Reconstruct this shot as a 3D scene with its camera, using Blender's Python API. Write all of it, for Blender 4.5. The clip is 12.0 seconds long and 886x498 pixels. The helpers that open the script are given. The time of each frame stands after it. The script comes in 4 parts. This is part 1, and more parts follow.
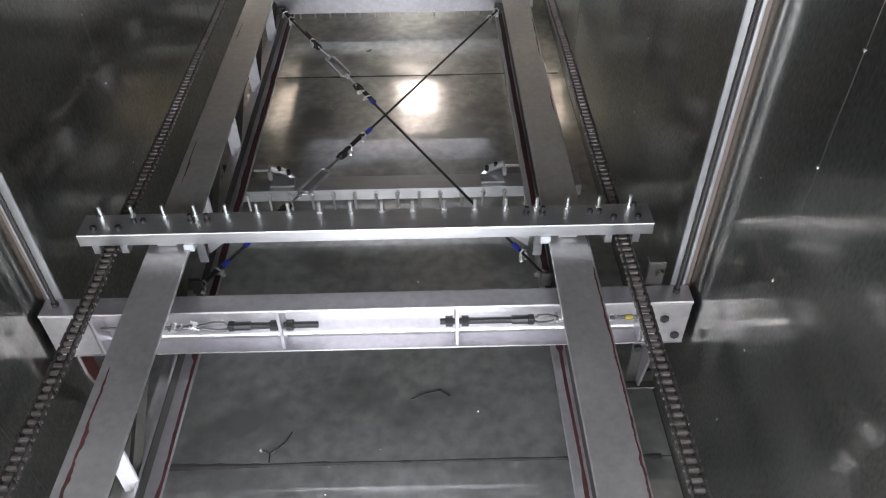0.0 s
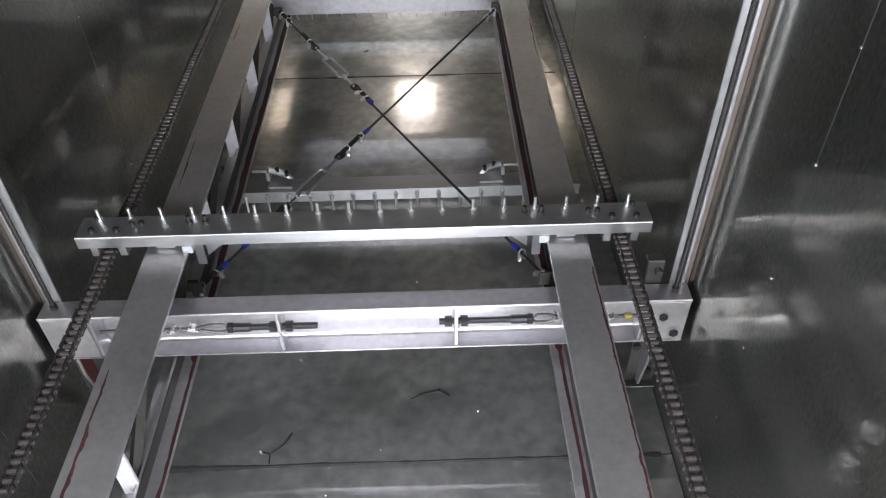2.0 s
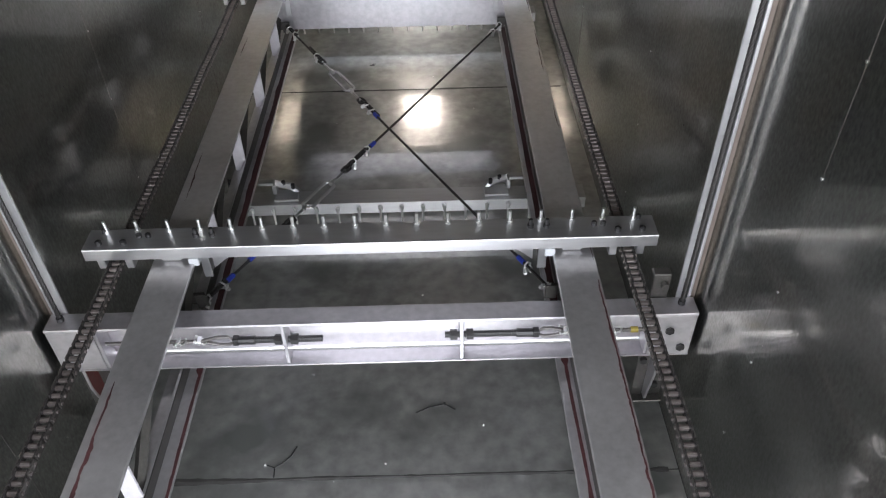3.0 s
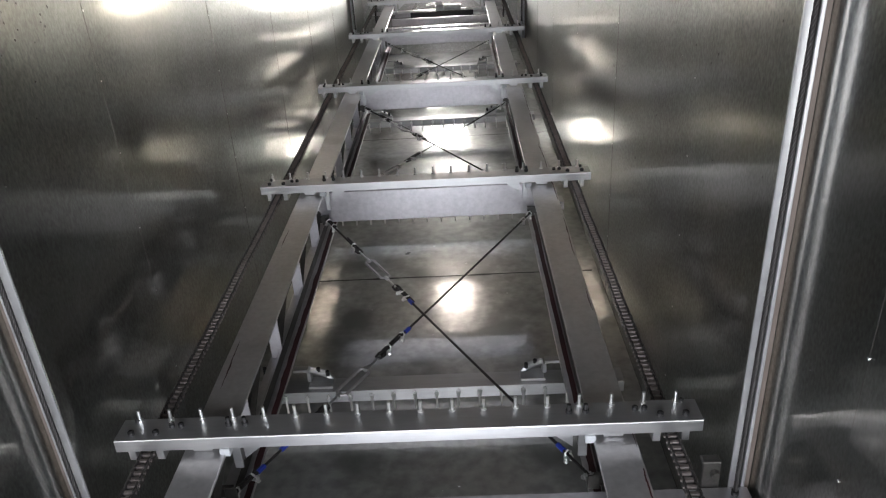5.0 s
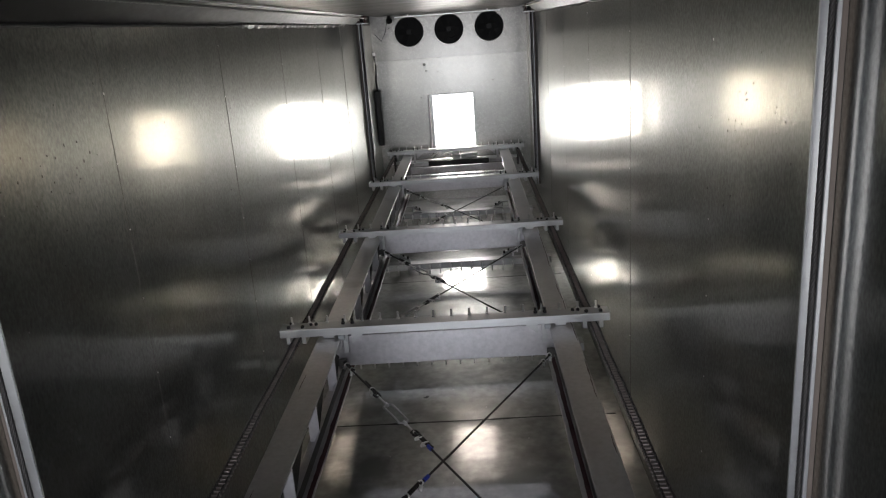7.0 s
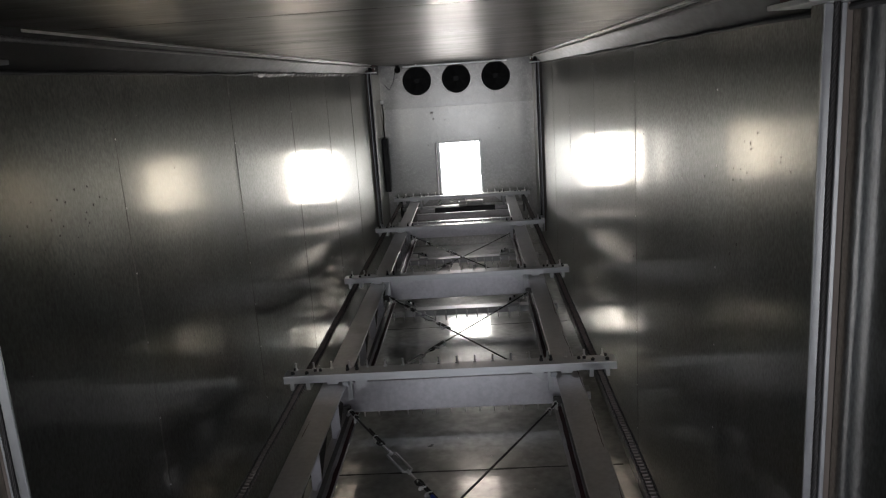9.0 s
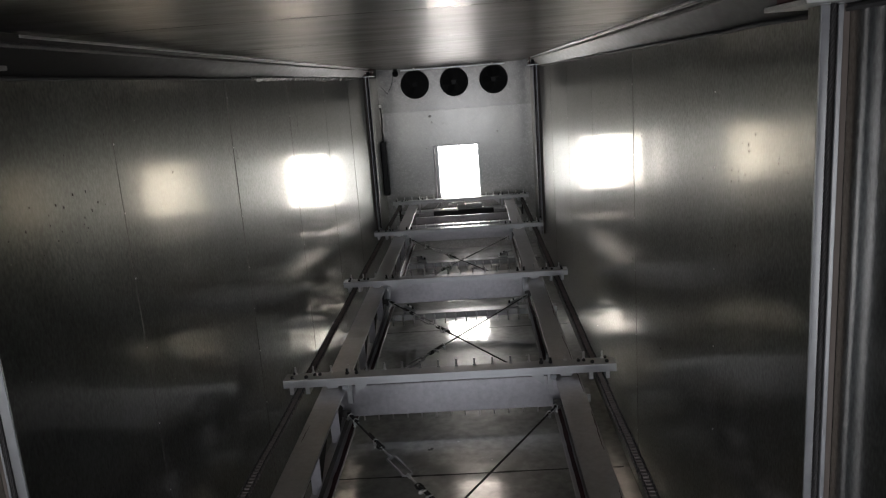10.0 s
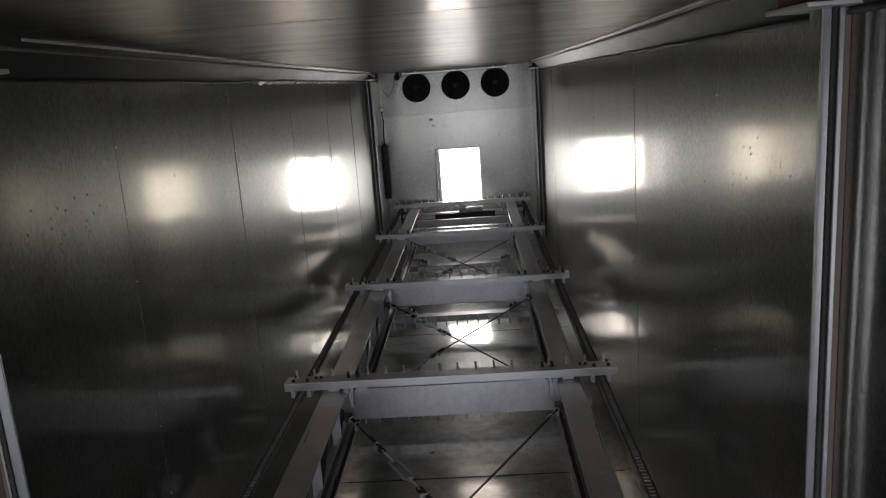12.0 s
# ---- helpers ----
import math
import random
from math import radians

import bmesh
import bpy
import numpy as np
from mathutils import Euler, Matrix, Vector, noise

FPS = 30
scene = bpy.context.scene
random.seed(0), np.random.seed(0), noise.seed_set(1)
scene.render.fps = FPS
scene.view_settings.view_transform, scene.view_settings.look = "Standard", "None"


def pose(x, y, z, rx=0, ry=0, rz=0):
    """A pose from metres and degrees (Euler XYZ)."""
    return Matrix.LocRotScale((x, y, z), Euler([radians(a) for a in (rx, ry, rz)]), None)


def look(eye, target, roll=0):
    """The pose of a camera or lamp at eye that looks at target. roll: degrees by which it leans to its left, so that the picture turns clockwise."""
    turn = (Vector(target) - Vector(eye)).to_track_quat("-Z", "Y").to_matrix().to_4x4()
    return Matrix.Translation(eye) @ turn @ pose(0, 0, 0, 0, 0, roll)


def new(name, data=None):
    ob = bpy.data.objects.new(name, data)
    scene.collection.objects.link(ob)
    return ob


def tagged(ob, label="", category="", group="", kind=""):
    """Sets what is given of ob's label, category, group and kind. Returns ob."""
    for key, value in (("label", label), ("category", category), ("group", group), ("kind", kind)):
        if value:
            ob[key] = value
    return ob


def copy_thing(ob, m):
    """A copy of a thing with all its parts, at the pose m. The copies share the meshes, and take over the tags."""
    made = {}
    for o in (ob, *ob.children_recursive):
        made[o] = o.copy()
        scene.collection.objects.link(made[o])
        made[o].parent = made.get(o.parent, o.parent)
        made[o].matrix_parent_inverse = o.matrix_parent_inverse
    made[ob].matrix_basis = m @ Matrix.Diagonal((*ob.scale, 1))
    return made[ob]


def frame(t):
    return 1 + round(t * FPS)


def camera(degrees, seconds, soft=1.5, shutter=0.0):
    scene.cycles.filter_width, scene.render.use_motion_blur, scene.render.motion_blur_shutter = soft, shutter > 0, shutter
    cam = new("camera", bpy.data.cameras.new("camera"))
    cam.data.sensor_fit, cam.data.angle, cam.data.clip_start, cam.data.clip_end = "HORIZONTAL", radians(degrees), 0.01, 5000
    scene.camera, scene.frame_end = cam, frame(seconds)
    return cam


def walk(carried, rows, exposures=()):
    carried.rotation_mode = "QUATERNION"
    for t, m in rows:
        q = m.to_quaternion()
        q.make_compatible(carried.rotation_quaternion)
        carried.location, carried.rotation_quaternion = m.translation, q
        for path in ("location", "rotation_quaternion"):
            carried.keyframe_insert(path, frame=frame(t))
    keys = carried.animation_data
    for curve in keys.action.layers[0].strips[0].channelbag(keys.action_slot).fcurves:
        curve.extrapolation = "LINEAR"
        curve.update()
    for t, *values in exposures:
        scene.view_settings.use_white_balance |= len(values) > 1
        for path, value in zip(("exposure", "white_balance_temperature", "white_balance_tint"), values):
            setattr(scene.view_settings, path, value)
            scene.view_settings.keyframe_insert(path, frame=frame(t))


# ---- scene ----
cam = camera(60.83, 12.0, soft=1.2)
PATH = [
    (0.0, pose(0, 0, 2.25, 47.78, 0.52, -1.33)),
    (0.5, pose(0, 0, 2.25, 47.71, 0.70, -1.50)),
    (1.0, pose(0, 0, 2.25, 47.78, 0.73, -1.58)),
    (1.5, pose(0, 0, 2.25, 47.88, 0.72, -1.57)),
    (2.0, pose(0, 0, 2.25, 47.77, 0.75, -1.68)),
    (2.5, pose(0, 0, 2.25, 47.93, 0.78, -1.57)),
    (3.0, pose(0, 0, 2.25, 48.77, 0.95, -1.28)),
    (3.2, pose(0, 0, 2.25, 50.28, 1.23, -0.90)),
    (4.8, pose(0, 0, 2.25, 61.53, 2.94, 0.23)),
    (5.0, pose(0, 0, 2.25, 62.80, 3.06, 0.43)),
    (5.5, pose(0, 0, 2.25, 66.38, 3.41, 0.95)),
    (6.0, pose(0, 0, 2.25, 68.90, 3.92, 1.10)),
    (6.5, pose(0, 0, 2.25, 71.40, 4.09, 1.48)),
    (7.0, pose(0, 0, 2.25, 73.62, 4.06, 1.54)),
    (9.0, pose(0, 0, 2.25, 77.17, 3.77, 2.08)),
    (9.5, pose(0, 0, 2.25, 77.21, 3.96, 1.95)),
    (10.0, pose(0, 0, 2.25, 77.41, 4.06, 1.93)),
    (10.5, pose(0, 0, 2.25, 77.64, 4.08, 1.97)),
    (11.0, pose(0, 0, 2.25, 77.65, 4.15, 2.06)),
    (11.5, pose(0, 0, 2.25, 77.63, 4.02, 2.12)),
    (12.0, pose(0, 0, 2.25, 77.66, 4.06, 2.04)),
]
walk(cam, PATH, [(0.0, 0.94, 6250, 10), (3.0, 0.94, 6250, 10), (5.5, 0.42, 6250, 10), (7.0, -0.27, 6250, 10), (8.8, -1.0, 6200, 11), (12.0, -1.1, 6200, 11)])
HATCH_W, WINDOW_E = 69.0, 30.0
WALL_COL, WALL_R, WALL_SKIN = (0.245, 0.258, 0.247), 0.34, ((0.66, 0.62, 0.55), 0.095, 0.35, 120.0)
FLOOR_COL, FLOOR_R, FLOOR_M, FLOOR_COAT = (0.50, 0.515, 0.515), 0.33, 0.8, (1.0, 0.042, 2.7, (1.0, 0.98, 0.95))
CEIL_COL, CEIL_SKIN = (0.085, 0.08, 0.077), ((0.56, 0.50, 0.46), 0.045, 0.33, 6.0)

# ---- light ----
CEIL_Z, WALL_TOP = 2.435, 2.335
XL, XR, Y_BACK, Y_END = -1.205, 0.79, -0.5, 10.1
CX = -0.205                      # middle of the rake

world = bpy.data.worlds.new("world")
scene.world = world
world.use_nodes = True
wn = world.node_tree
sky = wn.nodes.new("ShaderNodeTexSky")
sky.sky_type, sky.sun_disc = "NISHITA", False
sky.sun_elevation, sky.sun_rotation = radians(38), radians(20)
wn.nodes["Background"].inputs["Strength"].default_value = 0.08
wn.links.new(sky.outputs[0], wn.nodes["Background"].inputs["Color"])


def area(name, m, sx, sy, watts, colour):
    d = bpy.data.lights.new(name, "AREA")
    d.shape, d.size, d.size_y, d.energy, d.color = "RECTANGLE", sx, sy, watts, colour
    ob = new(name, d)
    ob.matrix_world = m
    return ob


# daylight of the hatch behind the camera
area("hatch_daylight", look((CX, Y_BACK - 0.02, 1.3), (CX, 2.0, 0.5)), 1.5, 1.55, HATCH_W, (0.97, 0.98, 1.0))


# ---- materials ----
def mat(name, colour, rough=0.4, metal=0.0, var=0.25, scale=8.0, bump=0.0, bump_scale=40.0, streak=(1, 1, 1), rvar=0.08,
        wave=0.0, wave_scale=1.5, stain=None, stain_at=0.6, rand=0.0, spec=0.5, coat=None, grain=None, wave_dir=(1, 1, 1), sharp=None):
    m = bpy.data.materials.new(name)
    m.use_nodes = True
    nt = m.node_tree
    n, l = nt.nodes, nt.links
    b = n["Principled BSDF"]
    b.inputs["Metallic"].default_value = metal
    b.inputs["Specular IOR Level"].default_value = spec
    if coat:
        b.inputs["Coat Weight"].default_value, b.inputs["Coat Roughness"].default_value, b.inputs["Coat IOR"].default_value = coat[:3]
        b.inputs["Coat Tint"].default_value = (*coat[3], 1)
    mp = n.new("ShaderNodeMapping")
    mp.inputs["Scale"].default_value = streak
    geo = n.new("ShaderNodeNewGeometry")
    l.new(geo.outputs["Position"], mp.inputs["Vector"])
    big = n.new("ShaderNodeTexNoise")
    big.inputs["Scale"].default_value, big.inputs["Detail"].default_value = scale * 0.22, 4
    fine = n.new("ShaderNodeTexNoise")
    fine.inputs["Scale"].default_value, fine.inputs["Detail"].default_value = scale * 3.0, 6
    for q in (big, fine):
        l.new(mp.outputs[0], q.inputs["Vector"])
    mix = n.new("ShaderNodeMath")
    mix.operation = "MULTIPLY_ADD"
    l.new(fine.outputs[0], mix.inputs[0])
    mix.inputs[1].default_value = 0.5
    half = n.new("ShaderNodeMath")
    half.operation = "MULTIPLY"
    half.inputs[1].default_value = 0.5
    l.new(big.outputs[0], half.inputs[0])
    l.new(half.outputs[0], mix.inputs[2])
    ramp = n.new("ShaderNodeMapRange")
    ramp.inputs["From Min"].default_value, ramp.inputs["From Max"].default_value = 0.3, 0.7
    ramp.inputs["To Min"].default_value, ramp.inputs["To Max"].default_value = 1 - var, 1 + var * 0.6
    l.new(mix.outputs[0], ramp.inputs["Value"])
    sc = n.new("ShaderNodeVectorMath")
    sc.operation = "SCALE"
    sc.inputs[0].default_value = colour
    last = ramp.outputs[0]
    if rand:
        oi = n.new("ShaderNodeObjectInfo")
        rr = n.new("ShaderNodeMapRange")
        rr.inputs["To Min"].default_value, rr.inputs["To Max"].default_value = 1 - rand, 1 + rand
        l.new(oi.outputs["Random"], rr.inputs["Value"])
        mu = n.new("ShaderNodeMath")
        mu.operation = "MULTIPLY"
        l.new(rr.outputs[0], mu.inputs[0])
        l.new(last, mu.inputs[1])
        last = mu.outputs[0]
    l.new(last, sc.inputs["Scale"])
    colour_out = sc.outputs[0]
    if stain:
        sn = n.new("ShaderNodeTexNoise")
        sn.inputs["Scale"].default_value, sn.inputs["Detail"].default_value = 2.3, 8
        l.new(geo.outputs["Position"], sn.inputs["Vector"])
        sr = n.new("ShaderNodeMapRange")
        sr.inputs["From Min"].default_value, sr.inputs["From Max"].default_value = stain_at, stain_at + 0.12
        l.new(sn.outputs[0], sr.inputs["Value"])
        mc = n.new("ShaderNodeMix")
        mc.data_type = "RGBA"
        mc.inputs["B"].default_value = (*stain, 1)
        l.new(sr.outputs[0], mc.inputs["Factor"])
        l.new(colour_out, mc.inputs["A"])
        colour_out = mc.outputs["Result"]
    l.new(colour_out, b.inputs["Base Color"])
    rm = n.new("ShaderNodeMapRange")
    rm.inputs["From Min"].default_value, rm.inputs["From Max"].default_value = 0.3, 0.7
    rm.inputs["To Min"].default_value, rm.inputs["To Max"].default_value = max(0.02, rough - rvar), rough + rvar
    l.new(mix.outputs[0], rm.inputs["Value"])
    l.new(rm.outputs[0], b.inputs["Roughness"])
    normal = None
    if wave:
        w = n.new("ShaderNodeTexNoise")
        w.inputs["Scale"].default_value, w.inputs["Detail"].default_value = wave_scale, 1
        wm = n.new("ShaderNodeMapping")
        wm.inputs["Scale"].default_value = wave_dir
        l.new(geo.outputs["Position"], wm.inputs["Vector"])
        l.new(wm.outputs[0], w.inputs["Vector"])
        wb = n.new("ShaderNodeBump")
        wb.inputs["Strength"].default_value, wb.inputs["Distance"].default_value = 1.0, wave
        l.new(w.outputs[0], wb.inputs["Height"])
        normal = wb.outputs[0]
    if bump:
        f2 = n.new("ShaderNodeTexNoise")
        f2.inputs["Scale"].default_value, f2.inputs["Detail"].default_value = bump_scale, 3
        l.new(mp.outputs[0], f2.inputs["Vector"])
        bb = n.new("ShaderNodeBump")
        bb.inputs["Strength"].default_value, bb.inputs["Distance"].default_value = 1.0, bump
        l.new(f2.outputs[0], bb.inputs["Height"])
        if normal:
            l.new(normal, bb.inputs["Normal"])
        normal = bb.outputs[0]
    if grain:                                  # fine rolling grain: (scale along x, y, z, depth)
        gp = n.new("ShaderNodeMapping")
        gp.inputs["Scale"].default_value = grain[:3]
        l.new(geo.outputs["Position"], gp.inputs["Vector"])
        g2 = n.new("ShaderNodeTexNoise")
        g2.inputs["Scale"].default_value, g2.inputs["Detail"].default_value = 1.0, 2
        l.new(gp.outputs[0], g2.inputs["Vector"])
        gb = n.new("ShaderNodeBump")
        gb.inputs["Strength"].default_value, gb.inputs["Distance"].default_value = 1.0, grain[3]
        l.new(g2.outputs[0], gb.inputs["Height"])
        if normal:
            l.new(normal, gb.inputs["Normal"])
        normal = gb.outputs[0]
    if coat:
        gr = n.new("ShaderNodeTexNoise")
        gr.inputs["Scale"].default_value, gr.inputs["Detail"].default_value = 130.0, 4
        l.new(mp.outputs[0], gr.inputs["Vector"])
        gm = n.new("ShaderNodeMapRange")
        gm.inputs["From Min"].default_value, gm.inputs["From Max"].default_value = 0.32, 0.68
        gm.inputs["To Min"].default_value, gm.inputs["To Max"].default_value = coat[1] * 0.5, coat[1] * 1.7
        l.new(gr.outputs[0], gm.inputs["Value"])
        l.new(gm.outputs[0], b.inputs["Coat Roughness"])
    if normal:
        l.new(normal, b.inputs["Normal"])
        if coat:
            l.new(normal, b.inputs["Coat Normal"])
    if sharp:                                  # bright zinc skin over the dull one: (colour, roughness, share, grain scale)
        gl = n.new("ShaderNodeBsdfGlossy")
        gl.inputs["Color"].default_value = (*sharp[0], 1)
        sp = n.new("ShaderNodeTexNoise")
        sp.inputs["Scale"].default_value, sp.inputs["Detail"].default_value = sharp[3], 5
        l.new(mp.outputs[0], sp.inputs["Vector"])
        for lo, hi, to in ((sharp[1] * 0.6, sharp[1] * 1.5, gl.inputs["Roughness"]), (sharp[2] * 1.35, sharp[2] * 0.65, None)):
            sm = n.new("ShaderNodeMapRange")
            sm.inputs["From Min"].default_value, sm.inputs["From Max"].default_value = 0.33, 0.67
            sm.inputs["To Min"].default_value, sm.inputs["To Max"].default_value = lo, hi
            l.new(sp.outputs[0], sm.inputs["Value"])
            if to:
                l.new(sm.outputs[0], to)
        if normal:
            l.new(normal, gl.inputs["Normal"])
        ms = n.new("ShaderNodeMixShader")
        l.new(sm.outputs[0], ms.inputs[0])
        l.new(b.outputs[0], ms.inputs[1])
        l.new(gl.outputs[0], ms.inputs[2])
        l.new(ms.outputs[0], n["Material Output"].inputs["Surface"])
    return m


def glow(name, colour, strength):
    m = bpy.data.materials.new(name)
    m.use_nodes = True
    nt = m.node_tree
    nt.nodes.remove(nt.nodes["Principled BSDF"])
    e = nt.nodes.new("ShaderNodeEmission")
    e.inputs["Color"].default_value, e.inputs["Strength"].default_value = (*colour, 1), strength
    nt.links.new(e.outputs[0], nt.nodes["Material Output"].inputs["Surface"])
    return m


M_WALL = mat("galvanised_wall", WALL_COL, WALL_R, 1.0, var=0.28, scale=30, streak=(1, 1, 0.55), rvar=0.045, wave=0.0062, wave_scale=1.9, wave_dir=(1, 1, 0.8), rand=0.05, bump=0.0003, bump_scale=95, sharp=WALL_SKIN)
M_FLOOR = mat("galvanised_floor", FLOOR_COL, FLOOR_R, FLOOR_M, var=0.45, scale=6, rvar=0.06, stain=(0.27, 0.285, 0.285), stain_at=0.52, wave=0.0045, wave_scale=2.4, wave_dir=(0.3, 1, 1), grain=(170, 2.5, 1, 0.0002), rand=0.04, coat=FLOOR_COAT)
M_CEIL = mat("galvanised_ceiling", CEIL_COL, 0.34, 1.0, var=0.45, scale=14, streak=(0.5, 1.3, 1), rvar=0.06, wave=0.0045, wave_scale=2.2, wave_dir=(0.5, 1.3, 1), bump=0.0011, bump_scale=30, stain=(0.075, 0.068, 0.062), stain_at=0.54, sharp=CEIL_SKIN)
M_END = mat("galvanised_end_wall", (0.37, 0.37, 0.36), 0.36, 1.0, var=0.28, scale=7, rvar=0.05, wave=0.002, wave_scale=1.3, sharp=((0.55, 0.52, 0.49), 0.2, 0.22, 80.0))
M_STEEL = mat("zinc_steel", (0.52, 0.51, 0.52), 0.36, 0.85, var=0.22, scale=16, rvar=0.08, stain=(0.36, 0.35, 0.35), stain_at=0.6)
M_BEAM = mat("pale_zinc_beam", (0.48, 0.465, 0.49), 0.36, 0.88, var=0.22, scale=14, rvar=0.08)
M_POST = mat("pale_galvanised_post", (0.37, 0.37, 0.39), 0.38, 0.7, var=0.15, scale=14)
M_BAR = mat("brushed_aluminium", (0.43, 0.43, 0.44), 0.36, 0.9, var=0.14, scale=26, streak=(0.15, 1, 1), rvar=0.08)
# pale tone holds the hatch light on the stiffeners; also the shutter edge
M_PALE = mat("lightened_pale_plate", (0.60, 0.58, 0.62), 0.5, 0.2, var=0.15, scale=20)
M_BRIGHT = mat("bright_zinc", (0.72, 0.72, 0.72), 0.37, 1.0, var=0.2, scale=60, rvar=0.08)
M_CHAIN = mat("oiled_chain_steel", (0.022, 0.019, 0.019), 0.55, 0.25, var=0.4, scale=60, rvar=0.12)
# outer plates: edge glints put into a colour lighter than the inner plates
M_CHAIN_EDGE = mat("glint_chain_plate", (0.085, 0.078, 0.074), 0.42, 0.7, var=0.4, scale=60)
M_CHAIN_LIGHT = mat("chain_roller_steel", (0.19, 0.165, 0.16), 0.42, 0.9, var=0.35, scale=70, rvar=0.1)
M_BLACK = mat("black_oxide_steel", (0.022, 0.021, 0.022), 0.45, 0.3, var=0.4, scale=60, rvar=0.12)
M_ROPE = mat("greased_wire_rope", (0.035, 0.032, 0.032), 0.5, 0.5, var=0.5, scale=90, bump=0.0006, bump_scale=700)
M_ROPE_GREY = mat("grey_wire_rope", (0.16, 0.15, 0.145), 0.45, 0.7, var=0.5, scale=90, bump=0.0006, bump_scale=700)
M_RED = mat("red_primer", (0.048, 0.013, 0.015), 0.6, 0.0, var=0.7, scale=22, bump=0.0004, bump_scale=120)
M_BROWN = mat("red_brown_oxide", (0.095, 0.022, 0.02), 0.5, 0.2, var=0.4, scale=18)
# brown shade and reflection of the post's gaps, put into the colour
M_BROWN_GAP = mat("brown_gap_tone", (0.13, 0.105, 0.092), 0.55, 0.3, var=0.3, scale=20, streak=(1, 1, 0.2))
M_BLUE = mat("blue_tape", (0.02, 0.04, 0.30), 0.45, 0.0, var=0.2, scale=80)
M_YELLOW = mat("yellow_tape", (0.36, 0.28, 0.05), 0.5, 0.0, var=0.2, scale=80)
M_SEAL = mat("grey_sealant", (0.04, 0.038, 0.037), 0.6, 0.0, var=0.5, scale=50, bump=0.001, bump_scale=90)
M_WHITE = mat("white_nylon", (0.78, 0.78, 0.78), 0.45, 0.0, var=0.08, scale=30)
M_DUST = mat("pale_dust", (0.30, 0.30, 0.29), 0.8, 0.0, var=0.2, scale=60)
M_DARK = mat("dark_interior", (0.012, 0.012, 0.013), 0.6, 0.0, var=0.3, scale=20)
M_MOTOR = mat("motor_paint", (0.35, 0.36, 0.38), 0.4, 0.0, var=0.15, scale=30)
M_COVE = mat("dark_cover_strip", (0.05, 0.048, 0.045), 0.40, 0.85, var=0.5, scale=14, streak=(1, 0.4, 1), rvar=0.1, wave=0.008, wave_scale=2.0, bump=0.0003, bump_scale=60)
M_DGREY = mat("dark_grey_steel", (0.11, 0.105, 0.10), 0.4, 0.8, var=0.3, scale=40)
M_SKY = glow("daylight", (1.0, 0.94, 0.86), WINDOW_E)


# ---- building helpers ----
def box(bm, x0, x1, y0, y1, z0, z1, bevel=0.0, m=None):
    mm = Matrix.Translation(((x0 + x1) / 2, (y0 + y1) / 2, (z0 + z1) / 2)) @ Matrix.Diagonal((abs(x1 - x0), abs(y1 - y0), abs(z1 - z0), 1))
    if m is not None:
        mm = m @ mm
    if bevel:
        t = bmesh.new()
        bmesh.ops.create_cube(t, size=1, matrix=mm)
        bmesh.ops.bevel(t, geom=t.edges[:], offset=bevel, segments=1, affect="EDGES", profile=0.5)
        d = bpy.data.meshes.new("tmp")
        t.to_mesh(d)
        t.free()
        bm.from_mesh(d)
        bpy.data.meshes.remove(d)
    else:
        bmesh.ops.create_cube(bm, size=1, matrix=mm)
    return bm


def prism(bm, ring, a, b, axis):
    """A closed outline drawn out from a to b; the outline is (y, z) for axis x and (x, z) for axis y."""
    put = (lambda p, t: (t, p[0], p[1])) if axis == "x" else (lambda p, t: (p[0], t, p[1]))
    f = [bm.verts.new(put(p, a)) for p in ring]
    g = [bm.verts.new(put(p, b)) for p in ring]
    bm.faces.new(f)
    bm.faces.new(g[::-1])
    n = len(ring)
    for i in range(n):
        bm.faces.new((f[i], g[i], g[(i + 1) % n], f[(i + 1) % n]))
    return bm


def rod(bm, a, b, r, n=10, r2=None):
    a, b = Vector(a), Vector(b)
    v = b - a
    m = Matrix.Translation((a + b) / 2) @ v.to_track_quat("Z", "Y").to_matrix().to_4x4()
    bmesh.ops.create_cone(bm, cap_ends=True, segments=n, radius1=r, radius2=r if r2 is None else r2, depth=v.length, matrix=m)
    return bm


def turned(bm, at, prof, n=8):
    """A turned upright piece: (height, radius) pairs from the foot up."""
    rings = [[bm.verts.new((at[0] + r * math.cos(2 * math.pi * i / n), at[1] + r * math.sin(2 * math.pi * i / n), at[2] + h)) for i in range(n)] for h, r in prof]
    for A, C in zip(rings, rings[1:]):
        for i in range(n):
            bm.faces.new((A[i], A[(i + 1) % n], C[(i + 1) % n], C[i]))
    bm.faces.new(rings[0][::-1])
    bm.faces.new(rings[-1])
    return bm


def tube(bm, pts, r, n=8, closed=False):
    """A round bar along a line of points."""
    pts = [Vector(p) for p in pts]
    rings, k = [], len(pts)
    for i, p in enumerate(pts):
        if closed:
            d = pts[(i + 1) % k] - pts[i - 1]
        else:
            d = pts[min(i + 1, k - 1)] - pts[max(i - 1, 0)]
        q = d.to_track_quat("Z", "Y").to_matrix()
        rings.append([bm.verts.new(p + q @ Vector((r * math.cos(2 * math.pi * j / n), r * math.sin(2 * math.pi * j / n), 0))) for j in range(n)])
    for i in range(k if closed else k - 1):
        A, B = rings[i], rings[(i + 1) % k]
        for j in range(n):
            bm.faces.new((A[j], A[(j + 1) % n], B[(j + 1) % n], B[j]))
    if not closed:
        bm.faces.new(rings[0][::-1])
        bm.faces.new(rings[-1])
    return bm


